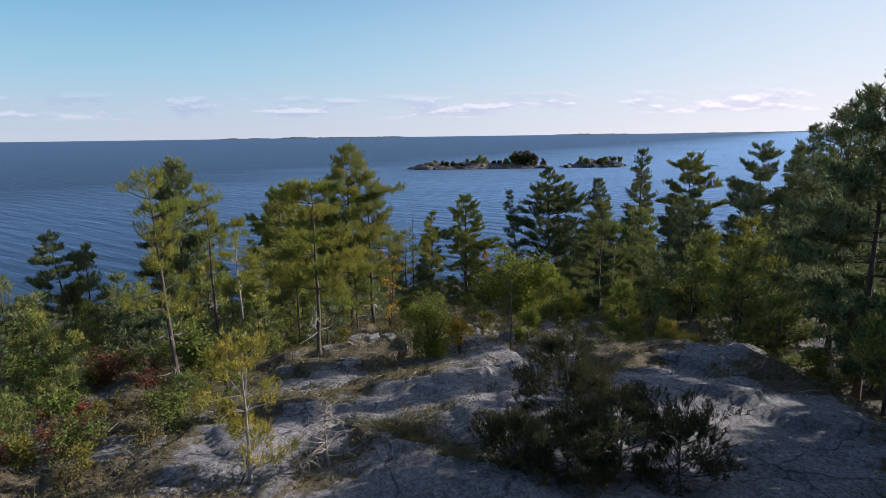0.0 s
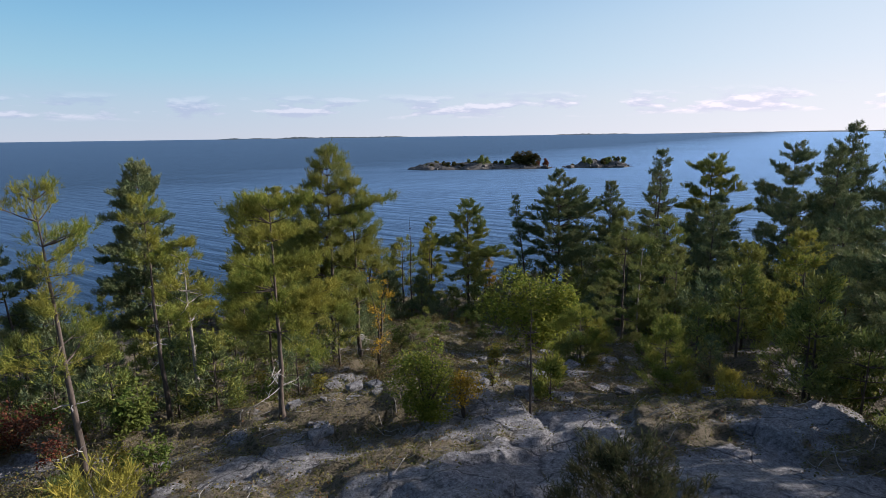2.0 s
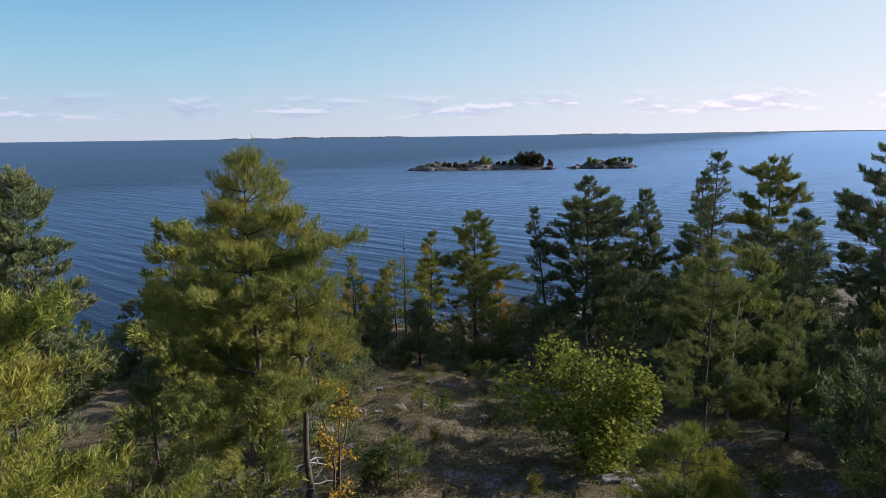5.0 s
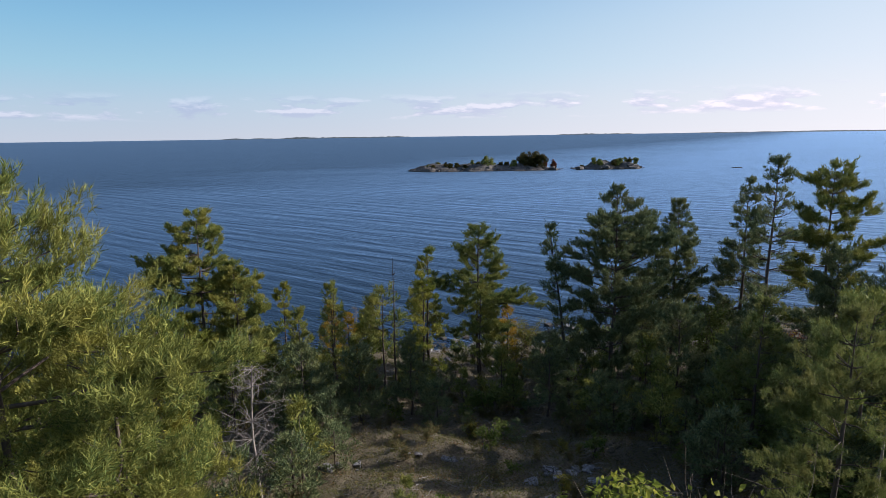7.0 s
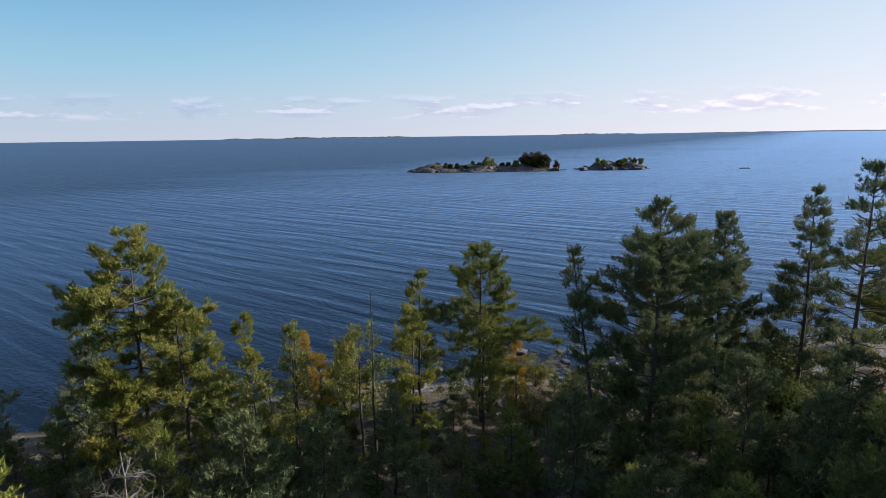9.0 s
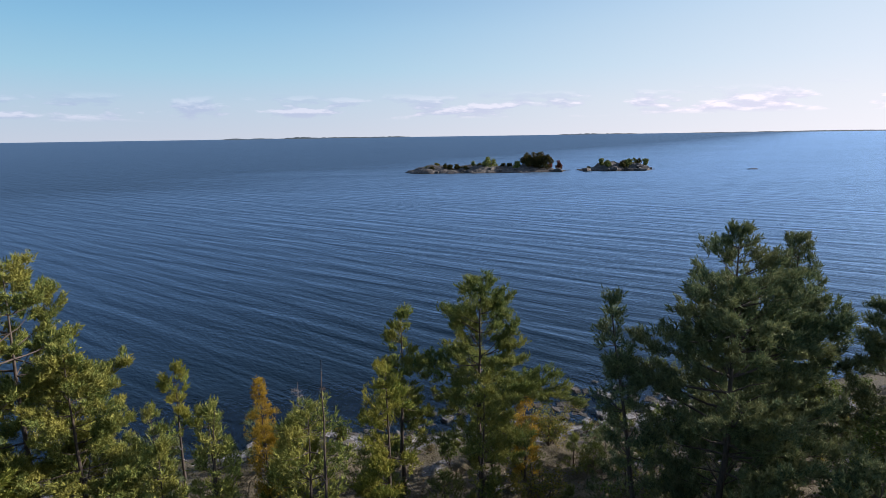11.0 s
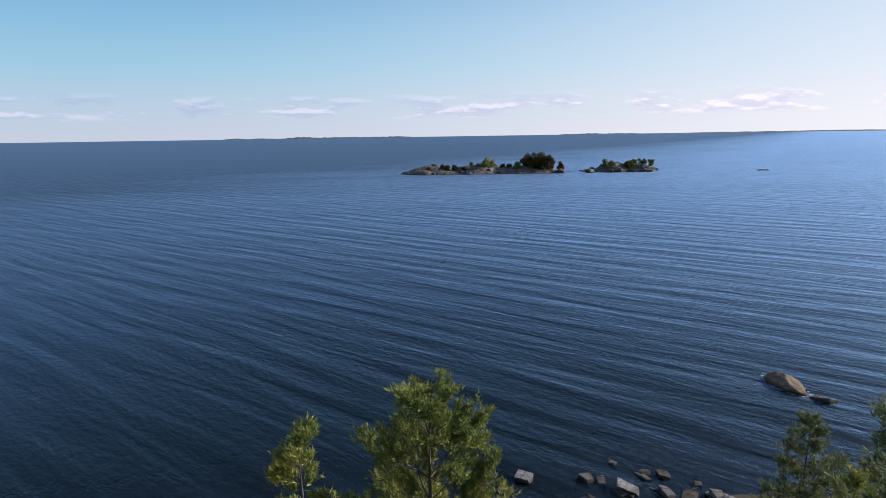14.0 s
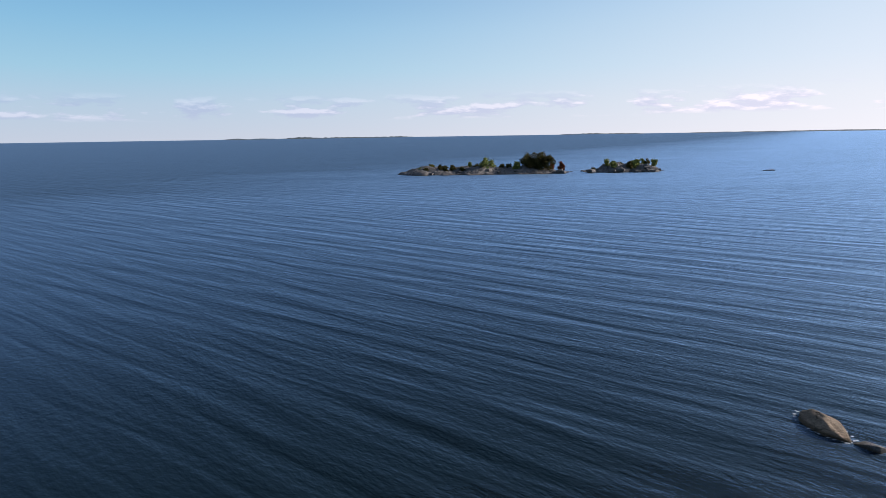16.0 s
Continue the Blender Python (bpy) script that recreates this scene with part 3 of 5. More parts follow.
def pine(x, y, top, label, seed, mat=None, crown=0.25, radius=None, shape="cone", dense=1.0, lean=(0.0, 0.0), tuft=0.19, per=6,
         gap=0.50, fine=0.22, inner=0.24, bark=None, bare=0.0, base=None, limbs=None, name="pine_tree", category="pine tree", group="shore pines", rise=0.15, long=()):
    """A white pine: tapered trunk, whorls of limbs that turn up at their ends, and tufts of needles in layers. top: height of its tip;
    bare: share of limbs without needles; long: limbs of their own as (height share, azimuth in degrees, metres)."""
    rng = np.random.RandomState(seed)
    mat, bark = mat or NEEDLE, bark or BARK
    z0 = ground_at(x, y) if base is None else base
    h = top - z0
    radius = radius or 0.22 * h
    root = thing(name, (x, y, z0), label, category, group)
    steps = 12
    u = np.linspace(0, 1, steps + 1)
    wob = np.cumsum(rng.normal(0, 0.008 * h, (steps + 1, 2)), 0) * (1 - u)[:, None] * 0.7
    trunk = np.stack([lean[0] * (u - 1) + wob[:, 0], lean[1] * (u - 1) + wob[:, 1], u * (h + 0.15) - 0.15], 1)
    trunk[:, :2] -= trunk[-1, :2]
    r0 = 0.0105 * h + 0.022
    tr = Tubes()
    tr.add(trunk, r0 * (1 - u * 0.93) * np.where(u < 0.05, 1.35, 1.0), 8)
    part("trunk", tr.mesh("trunk", bark), root)
    lb, spots, dirs = Tubes(), [], []

    def limb(p0, az, length, elev, needles=True):
        d = np.array([math.cos(az) * math.cos(elev), math.sin(az) * math.cos(elev), math.sin(elev)])
        n = 5
        line = wander(rng, p0, d, length, n, 0.10, 0.055)
        rr = max(0.014, 0.30 * r0 * (length / radius) ** 0.8)
        lb.add(line, np.linspace(rr, 0.006, n + 1), 4)
        m = max(4, int(length * 7.0))
        f = inner + (1 - inner) * (np.arange(m) + rng.uniform(0, 1, m)) / m
        k = np.minimum(n - 1, (f * n).astype(int))
        dv = line[k + 1] - line[k]
        p = line[k] + dv * (f * n - k)[:, None]
        dv = dv / (np.linalg.norm(dv, axis=1)[:, None] + 1e-9)
        sv = np.stack([-dv[:, 1], dv[:, 0], np.zeros(m)], 1) * rng.choice([-1, 1], m)[:, None]
        tl = length * (0.20 + 0.26 * (1 - f)) * rng.uniform(0.5, 1.15, m) + 0.16
        td = dv * rng.uniform(0.4, 0.9, (m, 1)) + sv * rng.uniform(0.4, 1.0, (m, 1))
        td[:, 2] += rng.uniform(-0.15, 0.42, m)
        td /= np.linalg.norm(td, axis=1)[:, None]
        for i in np.nonzero(rng.uniform(0, 1, m) < (0.10 if needles else 0.8))[0]:
            lb.add([p[i], p[i] + td[i] * tl[i] * 0.5 + rng.normal(0, 0.02, 3), p[i] + td[i] * tl[i]], [0.011, 0.008, 0.004], 3)
        if needles:
            g = np.repeat(np.arange(m), np.maximum(2, (tl * 15.0 * dense + rng.uniform(0, 1, m)).astype(int)))
            spots.append(p[g] + td[g] * (tl[g] * rng.uniform(0.2, 1.0, len(g)) ** 0.7)[:, None] + rng.normal(0, 0.06, (len(g), 3)))
            dirs.append(td[g] * 0.55 + np.array([0, 0, 0.62]) + rng.normal(0, 0.22, (len(g), 3)))
            spots.append(line[-1] + rng.normal(0, 0.05, (3, 3)))
            dirs.append(np.tile(dv[-1] + np.array([0, 0, 0.4]), (3, 1)))

    levels = max(4, int(h * (1 - crown) / gap))
    for i in range(levels):
        v = ((i + rng.uniform(0.25, 0.75)) / levels) ** 0.82
        uu = crown + (1 - crown) * v
        k = min(steps - 1, int(uu * steps))
        p0 = trunk[k] + (trunk[k + 1] - trunk[k]) * (uu * steps - k)
        big = PROFILES[shape](v) * rng.uniform(0.78, 1.12)
        for j in range(limbs or rng.randint(4, 7)):
            length = max(0.18, radius * big * rng.choice([rng.uniform(0.5, 0.8), rng.uniform(0.8, 1.15)]))
            elev = -0.10 + rise * 0.6 + (0.55 if shape in ("cone", "full", "open", "dome") else 0.25) * v ** 3 + rng.normal(0, 0.13)
            limb(p0, rng.uniform(0, 2 * np.pi), length, elev, rng.rand() > bare * (1.25 - v))
    for f, az, length in long:
        k = min(steps - 1, int(f * steps))
        limb(trunk[k], radians(az), length, 0.05)
    spots.append(trunk[-1] + np.column_stack([rng.normal(0, 0.06, (10, 2)), rng.uniform(-0.35, 0.05, 10)]))
    dirs.append(np.array([0, 0, 1.0]) + rng.normal(0, 0.3, (10, 3)))
    # dead snags below the crown
    sn = Tubes()
    for i in range(int(crown * h * 3.2)):
        f = rng.uniform(0.12, 1.0) * crown
        k = min(steps - 1, int(f * steps))
        az, ln = rng.uniform(0, 2 * np.pi), rng.uniform(0.25, 0.6) * radius
        line = wander(rng, trunk[k], [math.cos(az), math.sin(az), rng.uniform(-0.25, 0.2)], ln, 4, 0.2)
        sn.add(line, np.linspace(0.019, 0.006, 5), 3)
        for j in range(3):
            sn.add(wander(rng, line[rng.randint(1, 4)], rng.normal(0, 1, 3), ln * rng.uniform(0.2, 0.45), 3, 0.25), np.linspace(0.010, 0.004, 4), 3)
    tagged(part("branchwork", lb.mesh("branchwork", bark), root), kind="stuff")
    if sn.n:
        tagged(part("deadwood", sn.mesh("deadwood", DEADWOOD), root, "bare grey dead branches"), kind="stuff")
    spots, dirs = np.concatenate(spots), np.concatenate(dirs)
    dirs /= np.linalg.norm(dirs, axis=1)[:, None] + 1e-9
    tagged(part("crown", needle_mesh("crown", rng, spots, dirs, np.full(len(spots), tuft), per, mat, fine), root), kind="stuff")
    return root


def dead_tree(x, y, top, label, seed, spread=0.8, twigs=26, name="dead_tree", base=None, mat=None, group="dead trees"):
    """A bare grey stem with brittle side twigs."""
    rng = np.random.RandomState(seed)
    z0 = ground_at(x, y) if base is None else base
    h = top - z0
    root = thing(name, (x, y, z0), label, "dead tree", group)
    trunk = wander(rng, (0, 0, -0.15), (0, 0, 1), h + 0.15, 10, 0.05)
    trunk += (np.array([0, 0, h]) - trunk[-1]) * np.linspace(0, 1, 11)[:, None]
    a, b = Tubes(), Tubes()
    a.add(trunk, np.linspace(0.008 * h + 0.02, 0.008, 11), 6)
    for i in range(twigs):
        f = rng.uniform(0.2, 0.98)
        k = min(9, int(f * 10))
        az, ln = rng.uniform(0, 2 * np.pi), spread * (1.15 - f) * rng.uniform(0.4, 1.0) + 0.15
        line = wander(rng, trunk[k], [math.cos(az), math.sin(az), rng.uniform(-0.1, 0.5)], ln, 5, 0.22)
        b.add(line, np.linspace(0.014, 0.004, 6), 4)
        for j in range(6):
            k2 = rng.randint(1, 5)
            b.add(wander(rng, line[k2], rng.normal(0, 1, 3), ln * rng.uniform(0.2, 0.5), 3, 0.25), np.linspace(0.007, 0.003, 4), 3)
    part("trunk", a.mesh("trunk", mat or DEADWOOD), root)
    tagged(part("branchwork", b.mesh("branchwork", mat or DEADWOOD), root), kind="stuff")
    return root


def bush(x, y, height, width, label, seed, mat, leaf=0.09, count=1500, stems=9, twigs=7, name="bush", category="bush", group="bushes", base=None, lobes=0, bark=None):
    """A leafy bush: stems that fork from one foot, twigs, and loose leaves gathered in clumps."""
    rng = np.random.RandomState(seed)
    z0 = ground_at(x, y) if base is None else base
    root = thing(name, (x, y, z0), label, category, group)
    tb, ends = Tubes(), []
    for i in range(stems):
        az, out = rng.uniform(0, 2 * np.pi), rng.uniform(0.1, 1.0) * width * 0.42
        tip = np.array([math.cos(az) * out, math.sin(az) * out, height * rng.uniform(0.6, 0.98) * (1 - 0.25 * out / width)])
        line = wander(rng, (0, 0, -0.05), tip + np.array([0, 0, 0.3 * height]), np.linalg.norm(tip), 6, 0.10)
        tb.add(line, np.linspace(0.012 + 0.008 * height, 0.005, 7), 4)
        for j in range(twigs):
            k = rng.randint(2, 7)
            d = rng.normal(0, 1, 3)
            d[2] = abs(d[2]) * 0.5
            tw = wander(rng, line[k], d, width * rng.uniform(0.12, 0.3), 3, 0.2)
            tb.add(tw, np.linspace(0.008, 0.003, 4), 3)
            ends += [tw[-1], tw[2]]
    ends = np.array(ends)
    c = ends[rng.randint(0, len(ends), count)]
    sp = c + rng.normal(0, 1, (count, 3)) * np.array([0.065, 0.065, 0.05]) * width ** 0.6
    if lobes:
        lc = rng.normal(0, 1, (lobes, 3))
        lc /= np.linalg.norm(lc, axis=1)[:, None]
        lc = lc * rng.uniform(0.35, 1.0, (lobes, 1)) * np.array([width * 0.38, width * 0.38, height * 0.42]) + np.array([0, 0, height * 0.48])
        lr = rng.uniform(0.10, 0.20, lobes) * (width + height) * 0.5
        d = rng.normal(0, 1, (count, 3))
        d /= np.linalg.norm(d, axis=1)[:, None]
        g = rng.randint(0, lobes, count)
        sp = lc[g] + d * (lr[g] * rng.uniform(0.55, 1.05, count))[:, None]
    sp[:, 2] = np.maximum(sp[:, 2], 0.04)
    tagged(part("branchwork", tb.mesh("branchwork", bark or BARK), root), kind="stuff")
    tagged(part("foliage", leaf_mesh("foliage", rng, sp, np.full(count, leaf), mat), root), kind="stuff")
    return root


def low_plants(name, label, spots, mat, seed, blade=0.22, per=9, width=0.16, kind="stuff", mat_leaves=True):
    """Low mats of heath, or grass tufts, scattered on the rock."""
    rng = np.random.RandomState(seed)
    p = np.column_stack([spots, land(spots[:, 0], spots[:, 1])])
    if mat_leaves:
        q = np.repeat(p, per, 0)
        n = len(q)
        q = q + rng.normal(0, 1, (n, 3)) * np.array([0.16, 0.16, 0.0])
        q[:, 2] = land(q[:, 0], q[:, 1]) + np.abs(rng.normal(0, blade * 0.45, n))
        me = leaf_mesh(name, rng, q, np.full(n, width), mat, 0.0)
    else:
        d = np.tile([0.0, 0, 1.0], (len(p), 1)) + rng.normal(0, 0.25, (len(p), 3))
        d /= np.linalg.norm(d, axis=1)[:, None]
        me = needle_mesh(name, rng, p, d, rng.uniform(0.5, 1.3, len(p)) * blade, per, mat, width, 0.4, False)
    return tagged(new(name, me), label, "ground plants", kind=kind)


# ---- the pines that stand out ----
SPARSE = dict(shape="open", dense=1.5, gap=0.42, inner=0.42)
NEAREST = dict(tuft=0.125, per=17, fine=0.075)
NEAR = dict(tuft=0.13, per=13, fine=0.085)
